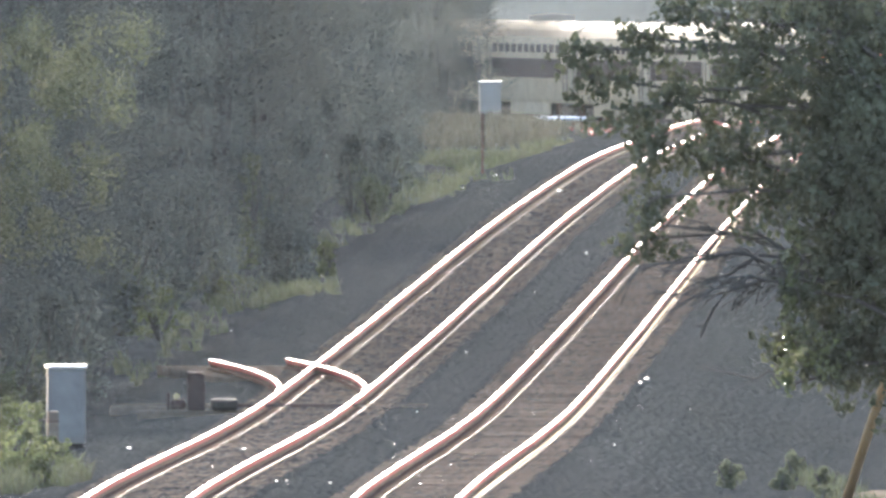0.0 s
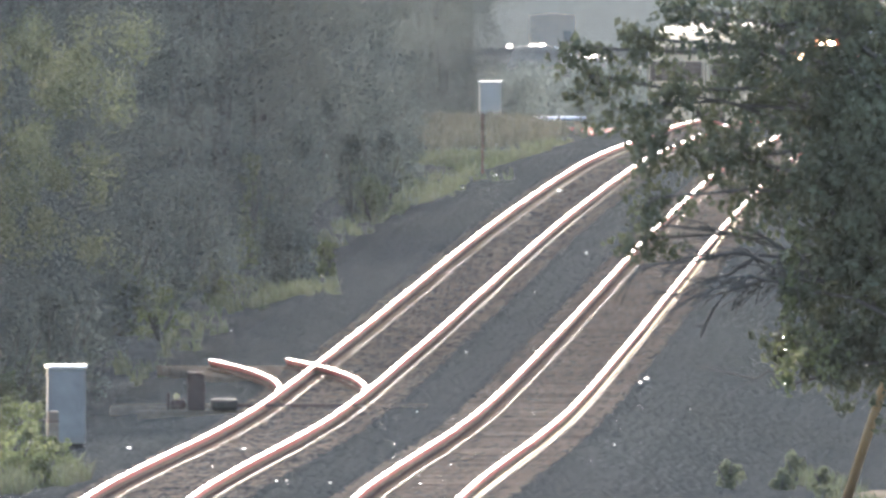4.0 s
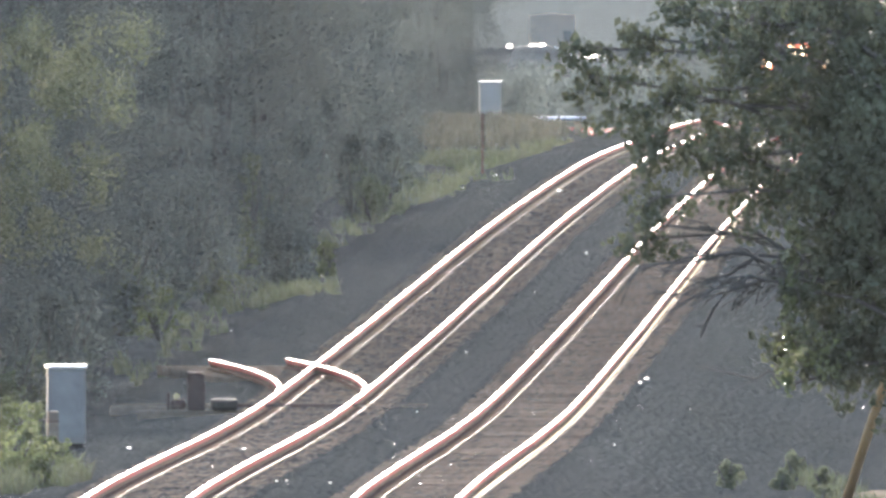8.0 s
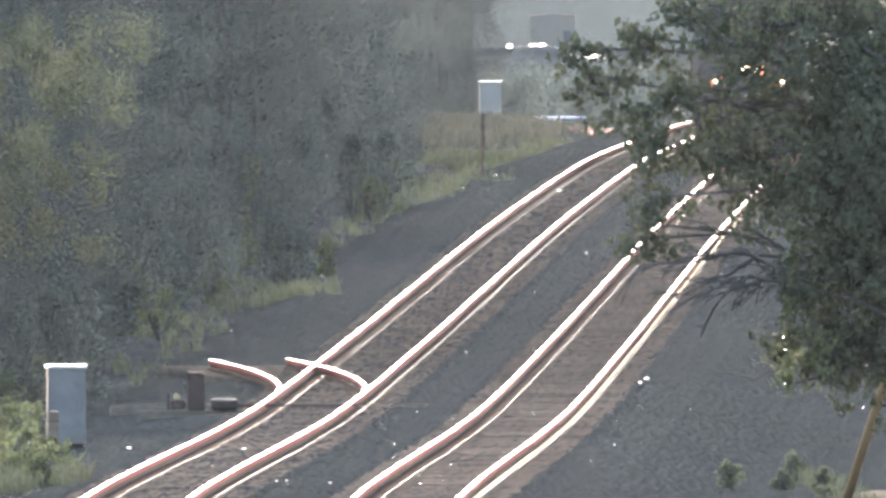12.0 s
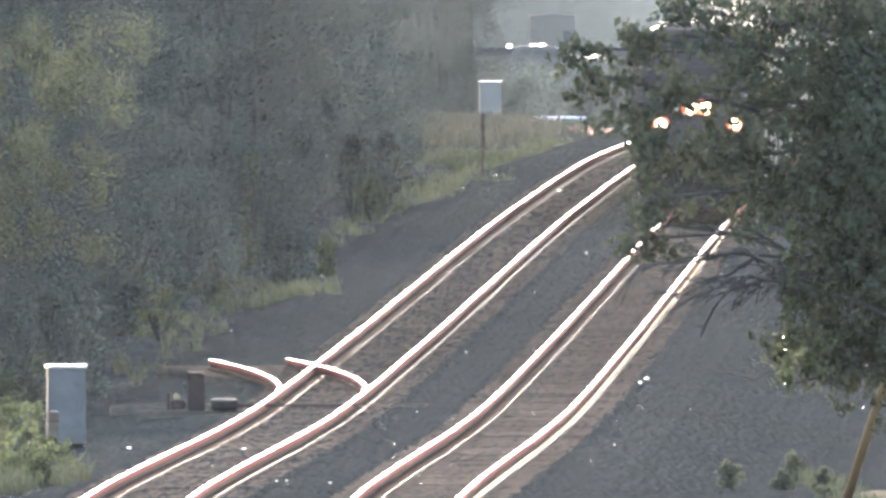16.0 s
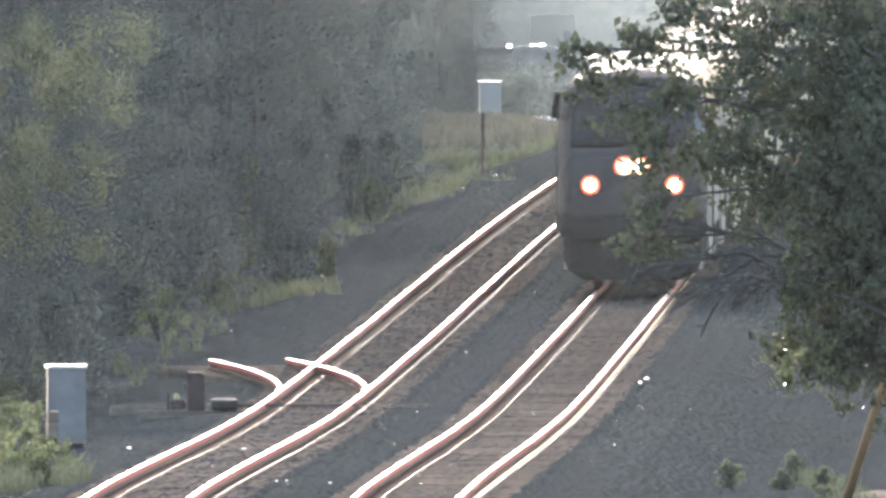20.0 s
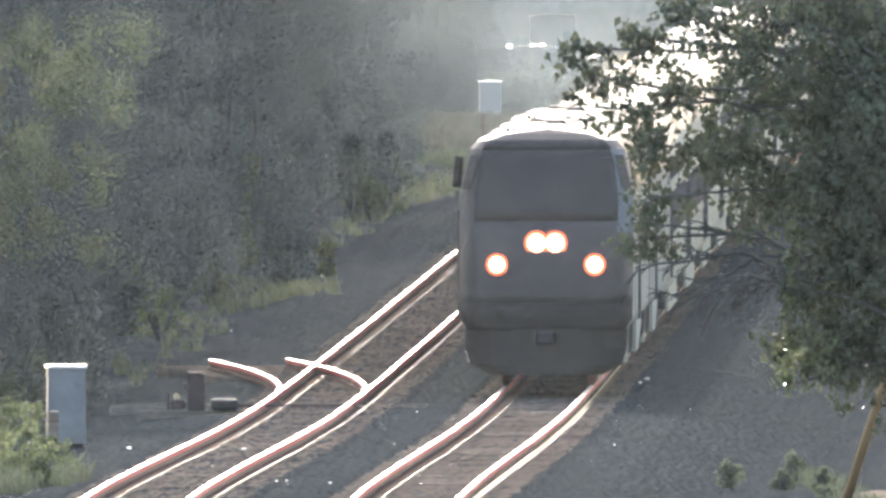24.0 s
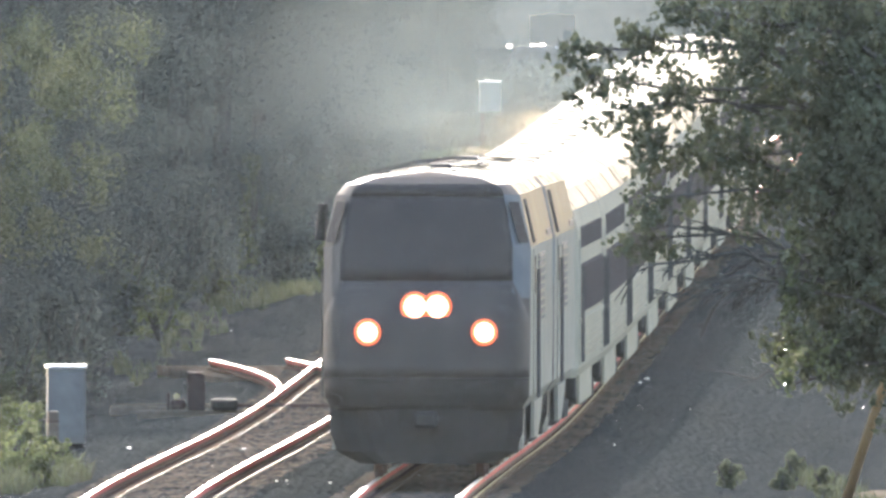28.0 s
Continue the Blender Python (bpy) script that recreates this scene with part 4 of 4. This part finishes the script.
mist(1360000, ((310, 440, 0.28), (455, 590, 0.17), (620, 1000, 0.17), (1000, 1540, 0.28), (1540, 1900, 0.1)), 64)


# ---------------------------------------------------------------- exhaust smoke
def smoke_material(name, colour, density):
    m = bpy.data.materials.new(name)
    m.use_nodes = True
    t = m.node_tree
    c = t.nodes.new("ShaderNodeTexCoord")
    mid = t.nodes.new("ShaderNodeVectorMath")
    mid.operation = "SUBTRACT"
    mid.inputs[1].default_value = (0.5, 0.5, 0.5)
    t.links.new(c.outputs["Generated"], mid.inputs[0])
    flat = t.nodes.new("ShaderNodeVectorMath")
    flat.operation = "MULTIPLY"
    flat.inputs[1].default_value = (2.0, 0.0, 2.0)
    t.links.new(mid.outputs["Vector"], flat.inputs[0])
    ln = t.nodes.new("ShaderNodeVectorMath")
    ln.operation = "LENGTH"
    t.links.new(flat.outputs["Vector"], ln.inputs[0])
    ramp = t.nodes.new("ShaderNodeMapRange")
    ramp.interpolation_type = "SMOOTHSTEP"
    ramp.inputs["From Min"].default_value, ramp.inputs["From Max"].default_value = 0.72, 0.0
    ramp.inputs["To Min"].default_value, ramp.inputs["To Max"].default_value = 0.0, density
    t.links.new(ln.outputs["Value"], ramp.inputs["Value"])
    n = t.nodes.new("ShaderNodeTexNoise")
    n.inputs["Scale"].default_value, n.inputs["Detail"].default_value = 1.5, 3.0
    t.links.new(c.outputs["Generated"], n.inputs["Vector"])
    mul = t.nodes.new("ShaderNodeMath")
    mul.operation = "MULTIPLY"
    t.links.new(ramp.outputs["Result"], mul.inputs[0])
    r2 = t.nodes.new("ShaderNodeMapRange")
    r2.inputs["From Min"].default_value, r2.inputs["From Max"].default_value = -0.05, 0.75
    t.links.new(n.outputs["Fac"], r2.inputs["Value"])
    t.links.new(r2.outputs["Result"], mul.inputs[1])
    d = t.nodes.new("ShaderNodeBsdfDiffuse")
    tl = t.nodes.new("ShaderNodeBsdfTranslucent")
    for q in (d, tl):
        q.inputs["Color"].default_value = (*colour, 1)
    body = t.nodes.new("ShaderNodeMixShader")
    body.inputs["Fac"].default_value = 0.6
    t.links.new(d.outputs["BSDF"], body.inputs[1])
    t.links.new(tl.outputs["BSDF"], body.inputs[2])
    clear = t.nodes.new("ShaderNodeBsdfTransparent")
    out = t.nodes.new("ShaderNodeMixShader")
    t.links.new(mul.outputs["Value"], out.inputs["Fac"])
    t.links.new(clear.outputs["BSDF"], out.inputs[1])
    t.links.new(body.outputs["Shader"], out.inputs[2])
    t.links.new(out.outputs["Shader"], t.nodes["Material Output"].inputs["Surface"])
    return m


# cream of sunlight on the smoke is put into its colour
SMOKE_SUNLIT = smoke_material("sunlit_exhaust_smoke", (0.36, 0.305, 0.215), 0.8)
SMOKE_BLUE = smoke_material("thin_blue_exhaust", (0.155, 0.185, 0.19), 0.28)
SMOKE = []


def puff(seed, back, side, up, size, mat, label):
    """A rigid puff of smoke that trails the exhaust: back metres behind the nose."""
    r = random.Random(seed)
    bm = bmesh.new()
    bmesh.ops.create_icosphere(bm, subdivisions=4, radius=1.0)
    bmesh.ops.delete(bm, geom=[v for v in bm.verts if v.co.y > 0.05], context="VERTS")
    for v in bm.verts:
        k = 1 + 0.22 * noise.noise(v.co * 1.7 + Vector((seed, 0, 0)))
        v.co = Vector((v.co.x * size[0] * k, v.co.y * size[1] * k, v.co.z * size[2] * k))
    ob = tagged(new("smoke_puff"), label, "smoke", "puffs of exhaust smoke", "stuff")
    q = part("puff", bm, mat, ob)
    q.data.polygons.foreach_set("use_smooth", [True] * len(q.data.polygons))
    SMOKE.append((ob, back, side, up))


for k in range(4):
    puff(k + 1, 46 + 13 * k, -0.3 + 0.12 * k, 4.5 + 0.14 * k, (0.6 + 0.2 * k, 7.5, 0.36 + 0.13 * k), SMOKE_SUNLIT, "puff of exhaust above the roof, painted warm as if sunlit")
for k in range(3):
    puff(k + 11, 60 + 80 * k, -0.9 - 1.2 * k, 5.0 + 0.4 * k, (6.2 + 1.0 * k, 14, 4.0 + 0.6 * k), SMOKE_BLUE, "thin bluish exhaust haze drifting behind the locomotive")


# ---------------------------------------------------------------- the train
SPEED, NOSE_END = 26.0, 541.7
LOCO_L, COACH_L, COACHES = 21.1, 26.0, 10
# outline of the right half, from the lower edge over the shoulder to the crown
LOCO_SIDE = [(1.40, 0.95), (1.52, 1.15), (1.53, 1.9), (1.53, 2.6), (1.53, 3.35), (1.46, 3.7), (1.36, 4.12), (1.22, 4.28), (0.9, 4.38), (0.45, 4.44), (0.0, 4.47)]


def nose_y(z):
    k = [(0.9, 0.10), (1.3, 0.0), (2.3, 0.06), (2.75, 0.30), (4.05, 0.95), (4.32, 1.06), (4.43, 1.22), (4.47, 1.75)]
    around = [z + 0.03 * i for i in range(-4, 5)]
    return float(np.mean(np.interp(around, [a for a, _ in k], [b for _, b in k])))


def nose_point(x, z, out=0.0):
    w = float(np.interp(z, [p[1] for p in LOCO_SIDE], [p[0] for p in LOCO_SIDE]))
    q = min(abs(x) / max(w, 0.01), 1.0)
    return (x, nose_y(z) + 0.05 * q * q + 0.42 * max(0.0, q - 0.86) / 0.14 - out, z)


def nose_patch(name, rows, mat, parent, out, label=""):
    """A panel that lies on the nose: rows of (z, left, right), with a rim that runs back to the body."""
    nx = 25
    verts, faces = [], []
    for z, a, b in rows:
        for i in range(nx):
            verts.append(nose_point(a + (b - a) * i / (nx - 1), z, out))
    for j in range(len(rows) - 1):
        for i in range(nx - 1):
            faces.append((j * nx + i, j * nx + i + 1, (j + 1) * nx + i + 1, (j + 1) * nx + i))
    edge = [i for i in range(nx)] + [j * nx + nx - 1 for j in range(1, len(rows))] + [(len(rows) - 1) * nx + i for i in range(nx - 2, -1, -1)] + [j * nx for j in range(len(rows) - 2, 0, -1)]
    o = len(verts)
    verts += [(verts[k][0], verts[k][1] + out + 0.02, verts[k][2]) for k in edge]
    n = len(edge)
    faces += [(edge[(i + 1) % n], edge[i], o + i, o + (i + 1) % n) for i in range(n)]
    ob = piece(name, verts, faces, mat, parent, label)
    ob.data.polygons.foreach_set("use_smooth", [i < len(faces) - n for i in range(len(faces))])
    return ob


def truck(parent, y, w=1.2, base=2.6, label=""):
    """A running gear: side frames, axles, wheels and springs."""
    t = part("truck_frame", box_bm(-w, -w + 0.16, y - base / 2 - 0.55, y + base / 2 + 0.55, 0.45, 0.85, 0.04), BLACK_PAINT, parent, label)
    part("side_frame", box_bm(w - 0.16, w, y - base / 2 - 0.55, y + base / 2 + 0.55, 0.45, 0.85, 0.04), BLACK_PAINT, t)
    part("bolster", box_bm(-w, w, y - 0.25, y + 0.25, 0.55, 0.95, 0.03), BLACK_PAINT, t)
    for s in (-1, 1):
        for e in (-1, 1):
            part("wheel", disc_bm(0.48, 0.13, Matrix.Translation((s * 0.755, y + e * base / 2, 0.485)) @ pose(0, 0, 0, 0, 90, 0), 24), RUST, t)
            part("axle_box", box_bm(s * w - 0.12, s * w + 0.12, y + e * base / 2 - 0.16, y + e * base / 2 + 0.16, 0.36, 0.66, 0.03), BLACK_PAINT, t)
    return t


def tooth(name, parent, x, y0, y1, low):
    """A skirt plate that hangs from the flank and tapers off towards the rear."""
    prof = [(y0, 1.0), (y1, 1.0), (y1 - 0.12 * (y1 - y0), 0.82), (y0 + 0.45 * (y1 - y0), low), (y0 + 0.03, low)]
    n = len(prof)
    verts = [(x - 0.03, y, z) for y, z in prof] + [(x + 0.03, y, z) for y, z in prof]
    faces = [tuple(range(n)), tuple(range(2 * n - 1, n - 1, -1))] + [(i, n + i, n + (i + 1) % n, (i + 1) % n) for i in range(n)]
    return piece(name, verts, faces, SILVER, parent)


def locomotive():
    t = tagged(new("diesel_locomotive"), "silver diesel passenger locomotive with a dark nose, lamps lit", "locomotive", "locomotives of the train")
    left = [(-x, z) for x, z in LOCO_SIDE]
    ring = left + LOCO_SIDE[-2::-1]
    n = len(ring)
    stations = [None, 3.2, 5.0, 9.0, 14.0, 20.3, 20.7]
    verts, faces = [], []
    for s in stations:
        for x, z in ring:
            if s is None:
                p = nose_point(x, z)
                verts.append((x, p[1] if abs(x) > 0.02 else nose_y(z), z))
            else:
                k = 0.93 if s == 20.7 else 1.0
                verts.append((x * k, s, z if k == 1 else 0.95 + (z - 0.95) * 0.98))
    for j in range(len(stations) - 1):
        for i in range(n - 1):
            faces.append((j * n + i, (j + 1) * n + i, (j + 1) * n + i + 1, j * n + i + 1))
    faces.append(tuple((len(stations) - 1) * n + i for i in range(n)))
    faces.append(tuple(j * n for j in range(len(stations)))[::-1] + tuple(j * n + n - 1 for j in range(len(stations))))
    # front sheet, row by row between the left and right outline
    half = len(LOCO_SIDE)
    nx = 25
    o = len(verts)
    for k in range(half):
        w, z = LOCO_SIDE[k]
        for i in range(nx):
            verts.append(nose_point(-w + 2 * w * i / (nx - 1), z))
    for k in range(half - 1):
        for i in range(nx - 1):
            faces.append((o + k * nx + i, o + k * nx + i + 1, o + (k + 1) * nx + i + 1, o + (k + 1) * nx + i))
    # faces above 3.45 take the sunlit tone
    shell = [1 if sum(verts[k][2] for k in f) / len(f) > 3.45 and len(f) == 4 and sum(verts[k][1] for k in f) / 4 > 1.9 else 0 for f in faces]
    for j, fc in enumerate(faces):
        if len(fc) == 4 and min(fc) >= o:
            # only the right corner facet takes the lit tone
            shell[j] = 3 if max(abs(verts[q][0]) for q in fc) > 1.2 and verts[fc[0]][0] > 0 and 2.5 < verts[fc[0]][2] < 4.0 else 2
    piece("body", verts, faces, [SILVER, SUNLIT_ROOF, NOSE_PAINT, NOSE_LIT_FACET], t, slots=shell)
    nose_patch("windshield", [(2.86, -1.27, 1.27), (3.1, -1.27, 1.27), (3.35, -1.27, 1.27), (3.7, -1.21, 1.21), (3.9, -1.18, 1.18), (4.09, -1.13, 1.13)], WINDSHIELD, t, 0.014, "wide dark windshield")
    nose_patch("chin_panel", [(0.945, -1.39, 1.39), (1.05, -1.45, 1.45), (1.15, -1.5, 1.5), (1.43, -1.52, 1.52)], PILOT_GREY, t, 0.014, "darker chin panel below the nose panel")
    nose_patch("nose_panel", [(1.435, -1.52, 1.52), (1.6, -1.52, 1.52), (2.0, -1.52, 1.52), (2.2, -1.52, 1.52), (2.3, -1.52, 1.52), (2.4, -1.48, 1.48), (2.5, -1.44, 1.44), (2.6, -1.4, 1.4), (2.7, -1.35, 1.35), (2.85, -1.27, 1.27)], NOSE_PAINT, t, 0.014, "dark nose panel, browned for the lamps' flare")
    nose_patch("brow", [(4.1, -1.13, 1.13), (4.2, -1.1, 1.1), (4.27, -1.02, 1.02)], WINDSHIELD, t, 0.014)
    for x in (-0.6, 0.0, 0.6):
        part("wiper", box_bm(x - 0.009, x + 0.009, 0.32, 0.35, 2.88, 3.1), DARK_TRIM, t)
    # lamps
    for x, z, r in ((-0.165, 2.48, 0.17), (0.165, 2.48, 0.17), (-0.86, 2.10, 0.15), (0.86, 2.10, 0.15)):
        y = nose_point(x, z)[1]
        rim = part("lamp_housing", disc_bm(r + 0.05, 0.10, pose(x, y - 0.03, z, 90, 0, 0)), LAMP_HALO, t, "red glow ring added for the lamp's halo")
        part("lamp_lens", disc_bm(r, 0.10, pose(x, y - 0.045, z, 90, 0, 0)), LAMP, rim, "bright warm white headlamp lens")
    # pilot and coupler
    rows = [(0.16, 1.0), (0.34, 1.32), (0.62, 1.42), (0.97, 1.43)]
    verts, faces, nx = [], [], 15
    for back in (0.0, 0.3):
        for z, w in rows:
            for i in range(nx):
                q = -1 + 2 * i / (nx - 1)
                verts.append((w * q, 0.06 - 0.12 * (0.97 - z) + 0.45 * abs(q) ** 4 + back, z))
    m = nx * len(rows)
    for o, turn in ((0, 1), (m, -1)):
        for j in range(len(rows) - 1):
            for i in range(nx - 1):
                faces.append((o + j * nx + i, o + j * nx + i + 1, o + (j + 1) * nx + i + 1, o + (j + 1) * nx + i)[::turn])
    rim = list(range(nx)) + [j * nx + nx - 1 for j in range(1, len(rows))] + [m - 2 - i for i in range(nx - 1)] + [j * nx for j in range(len(rows) - 2, 0, -1)]
    faces += [(rim[(i + 1) % len(rim)], rim[i], m + rim[i], m + rim[(i + 1) % len(rim)]) for i in range(len(rim))]
    piece("pilot", verts, faces, PILOT_GREY, t, "dark steel pilot plate")
    part("coupler", box_bm(-0.17, 0.17, -0.35, 0.4, 0.70, 0.93, 0.05), DARK_TRIM, t)
    for s in (-1, 1):
        side = "left" if s < 0 else "right"
        # front skirt, tank skirt, doors, grilles and windows on each flank
        tooth("skirt", t, s * 1.38, 1.2, 2.9, 0.36)
        tooth("tank_skirt", t, s * 1.45, 7.0, 14.2, 0.45)
        pane = [nose_point(s * x, z, out) for out in (0.05, -0.04) for x, z in ((1.36, 3.42), (1.50, 3.42), (1.345, 4.02), (1.20, 4.02))]
        piece("cab_window", pane, [(0, 1, 2, 3), (7, 6, 5, 4), (0, 4, 5, 1), (1, 5, 6, 2), (2, 6, 7, 3), (3, 7, 4, 0)], DARK_TRIM, t, "slanted dark cab side window")
        for y in (2.95, 3.4):
            v, f = tube([(s * 1.545, y, 3.40), (s * 1.40, y, 4.05)], [0.02, 0.02], 6)
            piece("window_post", v, f, BLACK_PAINT, t)
        door = part("cab_door", box_bm(s * 1.535 - 0.02, s * 1.535 + 0.012, 3.25, 4.05, 1.15, 3.3, 0.01), SILVER, t)
        part("door_window", box_bm(s * 1.555 - 0.02, s * 1.555, 3.4, 3.9, 2.65, 3.2), GLASS_DARK, door)
        for y in (3.15, 4.15):
            v, f = tube([(s * 1.60, y, 1.1), (s * 1.60, y, 3.0)], [0.02, 0.02], 6)
            piece("grab_rail", v, f, BLACK_PAINT, t)
        grille = part("side_grille", box_bm(s * 1.53 - 0.02, s * 1.53 + 0.015, 7.5, 12.5, 2.2, 3.2, 0.01), BLACK_PAINT, t)
        for k in range(8):
            part("louvre", box_bm(s * 1.55 - 0.02, s * 1.55 + 0.01, 7.5, 12.5, 2.26 + k * 0.12, 2.29 + k * 0.12), SILVER, grille)
        part("radiator_grille", box_bm(s * 1.5 - 0.06, s * 1.5 + 0.02, 15.5, 19.8, 3.0, 3.5, 0.01), BLACK_PAINT, t)
        # mirrors stand out from the cab
        if s < 0:
            v, f = tube([(-1.60, 1.6, 3.44), (-1.55, 1.6, 3.98)], [0.085, 0.075], 8)
            piece("mirror", v, f, DARK_TRIM, t, "tall black side mirror")
            part("mirror_arm", box_bm(-1.6, -1.42, 1.6, 1.64, 3.68, 3.72), DARK_TRIM, t)
    part("tank", box_bm(-1.35, 1.35, 7.0, 14.0, 0.35, 1.0, 0.08), BLACK_PAINT, t)
    # roof gear
    for y, x in ((2.2, 0), (3.1, 0.35), (4.2, 0)):
        part("antenna", box_bm(x - 0.05, x + 0.05, y - 0.15, y + 0.15, 4.40, 4.485, 0.03), BLACK_PAINT, t)
    horn = part("horn", box_bm(-0.75, -0.45, 2.5, 3.0, 4.32, 4.42, 0.03), BLACK_PAINT, t)
    for k in range(3):
        part("trumpet", disc_bm(0.035, 0.35, pose(-0.7 + 0.1 * k, 2.4, 4.44, 90, 0, 0), 10), BLACK_PAINT, horn)
    part("exhaust", box_bm(-0.16, 0.16, 10.8, 12.2, 4.42, 4.53, 0.04), BLACK_PAINT, t)
    for y in (16.2, 18.4):
        part("fan", disc_bm(0.6, 0.04, pose(0, y, 4.455), 24), SUNLIT_ROOF, t)
    for y in (3.6, 6.0, 9.0, 14.5):
        pts = [(x * 1.008, y, z + 0.012) for x, z in ring if z > 4.1]
        v, f = tube(pts, [0.006] * len(pts), 5)
        piece("roof_seam", v, f, BLACK_PAINT, t)
    for y in (7.6, 15.0):
        bar = [(-1.0, y, 4.36), (-0.98, y, 4.43), (0, y, 4.53), (0.98, y, 4.43), (1.0, y, 4.36)]
        v, f = tube(bar, [0.011] * 5, 5)
        piece("roof_grab", v, f, BLACK_PAINT, t)
    truck(t, 4.4, 1.2, 2.8)
    truck(t, 16.6, 1.2, 2.8)
    return t


COACH_SIDE = [(1.50, 0.95), (1.56, 1.1), (1.57, 1.7), (1.57, 2.6), (1.55, 3.3), (1.47, 3.62), (1.25, 3.92), (0.9, 4.12), (0.45, 4.23), (0.0, 4.27)]


def coach():
    t = tagged(new("passenger_coach"), "stainless steel passenger coach with two rows of dark windows", "railway coach", "coaches of the train")
    ring = [(-x, z) for x, z in COACH_SIDE] + COACH_SIDE[-2::-1]
    n = len(ring)
    stations = [(0.25, 0.94), (0.45, 1), (8, 1), (17, 1), (25.35, 1), (25.55, 0.94)]
    verts, faces = [], []
    for s, k in stations:
        verts += [(x * k, s, 0.95 + (z - 0.95) * (1 if k == 1 else 0.97)) for x, z in ring]
    for j in range(len(stations) - 1):
        for i in range(n - 1):
            faces.append((j * n + i, (j + 1) * n + i, (j + 1) * n + i + 1, j * n + i + 1))
    faces.append(tuple(range(n)))
    faces.append(tuple((len(stations) - 1) * n + i for i in range(n))[::-1])
    faces.append(tuple(j * n for j in range(len(stations)))[::-1] + tuple(j * n + n - 1 for j in range(len(stations))))
    shell = [1 if sum(verts[k][2] for k in f) / len(f) > 3.7 and len(f) == 4 else 0 for f in faces]
    piece("body", verts, faces, [STAINLESS, SUNLIT_ROOF], t, slots=shell)
    for s in (-1, 1):
        for k in range(11):
            y = 3.3 + k * 1.9
            w = part("window", box_bm(s * 1.575 - 0.03, s * 1.575 + 0.03, y, y + 1.35, 2.0, 2.72, 0.01), COACH_GLASS, t)
            part("upper_window", box_bm(s * 1.555 - 0.06, s * 1.555 + 0.02, y + 0.2, y + 1.15, 3.0, 3.34, 0.01), COACH_GLASS, t)
        part("window_band", box_bm(s * 1.575 - 0.03, s * 1.575 + 0.014, 3.1, 24.0 - 0.3, 1.97, 2.75, 0.004), COACH_GLASS, t, "dark strip between the windows")
        for y in (1.1, 23.9):
            part("door", box_bm(s * 1.575 - 0.03, s * 1.575 + 0.006, y, y + 0.85, 1.15, 3.15, 0.02), SILVER, t)
            for e in (-0.12, 0.97):
                v, f = tube([(s * 1.62, y + e, 1.2), (s * 1.62, y + e, 2.7)], [0.02, 0.02], 6)
                piece("grab_rail", v, f, BLACK_PAINT, t)
        part("belt_rail", box_bm(s * 1.585 - 0.03, s * 1.585 + 0.03, 0.5, 25.3, 1.82, 1.90, 0.01), STAINLESS, t)
        for k in range(5):
            part("flute", box_bm(s * 1.575 - 0.02, s * 1.575 + 0.012, 0.6, 25.2, 1.2 + 0.11 * k, 1.25 + 0.11 * k), STAINLESS, t)
        part("skirt", box_bm(s * 1.45 - 0.03, s * 1.45 + 0.03, 7.0, 19.0, 0.45, 1.0, 0.02), STAINLESS, t)
    for y in (0.05, 25.6):
        part("gangway", box_bm(-0.55, 0.55, y, y + 0.35, 1.1, 3.5, 0.05), BLACK_PAINT, t)
    for y in (6.5, 13.0, 19.5):
        part("roof_hatch", box_bm(-0.4, 0.4, y - 0.5, y + 0.5, 4.2, 4.285, 0.01), SUNLIT_ROOF, t)
    for y in (3.4, 16.2):
        pts = [(x * 1.002, y, z + 0.002) for x, z in ring if z > 3.5]
        v, f = tube(pts, [0.007] * len(pts), 5)
        piece("roof_seam", v, f, BLACK_PAINT, t)
    for x, z in ((0.75, 4.175), (-0.75, 4.175)):
        v, f = tube([(x, 0.6, z), (x, 25.2, z)], [0.012, 0.012], 5)
        piece("roof_seam", v, f, BLACK_PAINT, t)
    truck(t, 4.0)
    truck(t, 22.0)
    return t


def rake():
    cars, back = [], 0.0
    a = locomotive()
    cars.append((a, back, LOCO_L))
    back += LOCO_L
    cars.append((copy_thing(a, Matrix()), back, LOCO_L))
    back += LOCO_L
    c = coach()
    for i in range(COACHES):
        cars.append((c if i == 0 else copy_thing(c, Matrix()), back, COACH_L))
        back += COACH_L
    return cars


RAKE = rake()


def lift_bodies(up):
    """Raises the bodies above their trucks so that the train fits the camera's view."""
    done = set()
    for car, _, _ in RAKE:
        for ob in car.children:
            if ob.name.split(".")[0] == "truck_frame":
                continue
            for q in (ob, *ob.children):
                if q.data.name not in done:
                    done.add(q.data.name)
                    q.data.transform(Matrix.Translation((0, 0, up)))


lift_bodies(0.08)


def on_line(d, length):
    """The pose of a car whose front stands at d: front and rear trucks on the line."""
    a, b = d + 4.2, d + length - 4.2
    xa, za, xb, zb = line_x(a), line_z(a), line_x(b), line_z(b)
    g = (b - a)
    turn = math.degrees(math.atan2(xb - xa, g))
    rise = math.degrees(math.atan2(zb - za, g))
    return pose(xa - (xb - xa) / g * 4.2, d, za - (zb - za) / g * 4.2, rise, 0, -turn)


def motions():
    for ob, back, side, up in SMOKE:
        rows = []
        for t in range(57):
            q = NOSE_END + SPEED * (28 - t * 0.5) + back
            rows.append((t * 0.5, pose(line_x(q) + side, q, line_z(q) + up)))
        walk(ob, rows)
    for car, back, length in RAKE:
        walk(car, [(t * 0.5, on_line(NOSE_END + SPEED * (28 - t * 0.5) + back, length)) for t in range(57)])


motions()
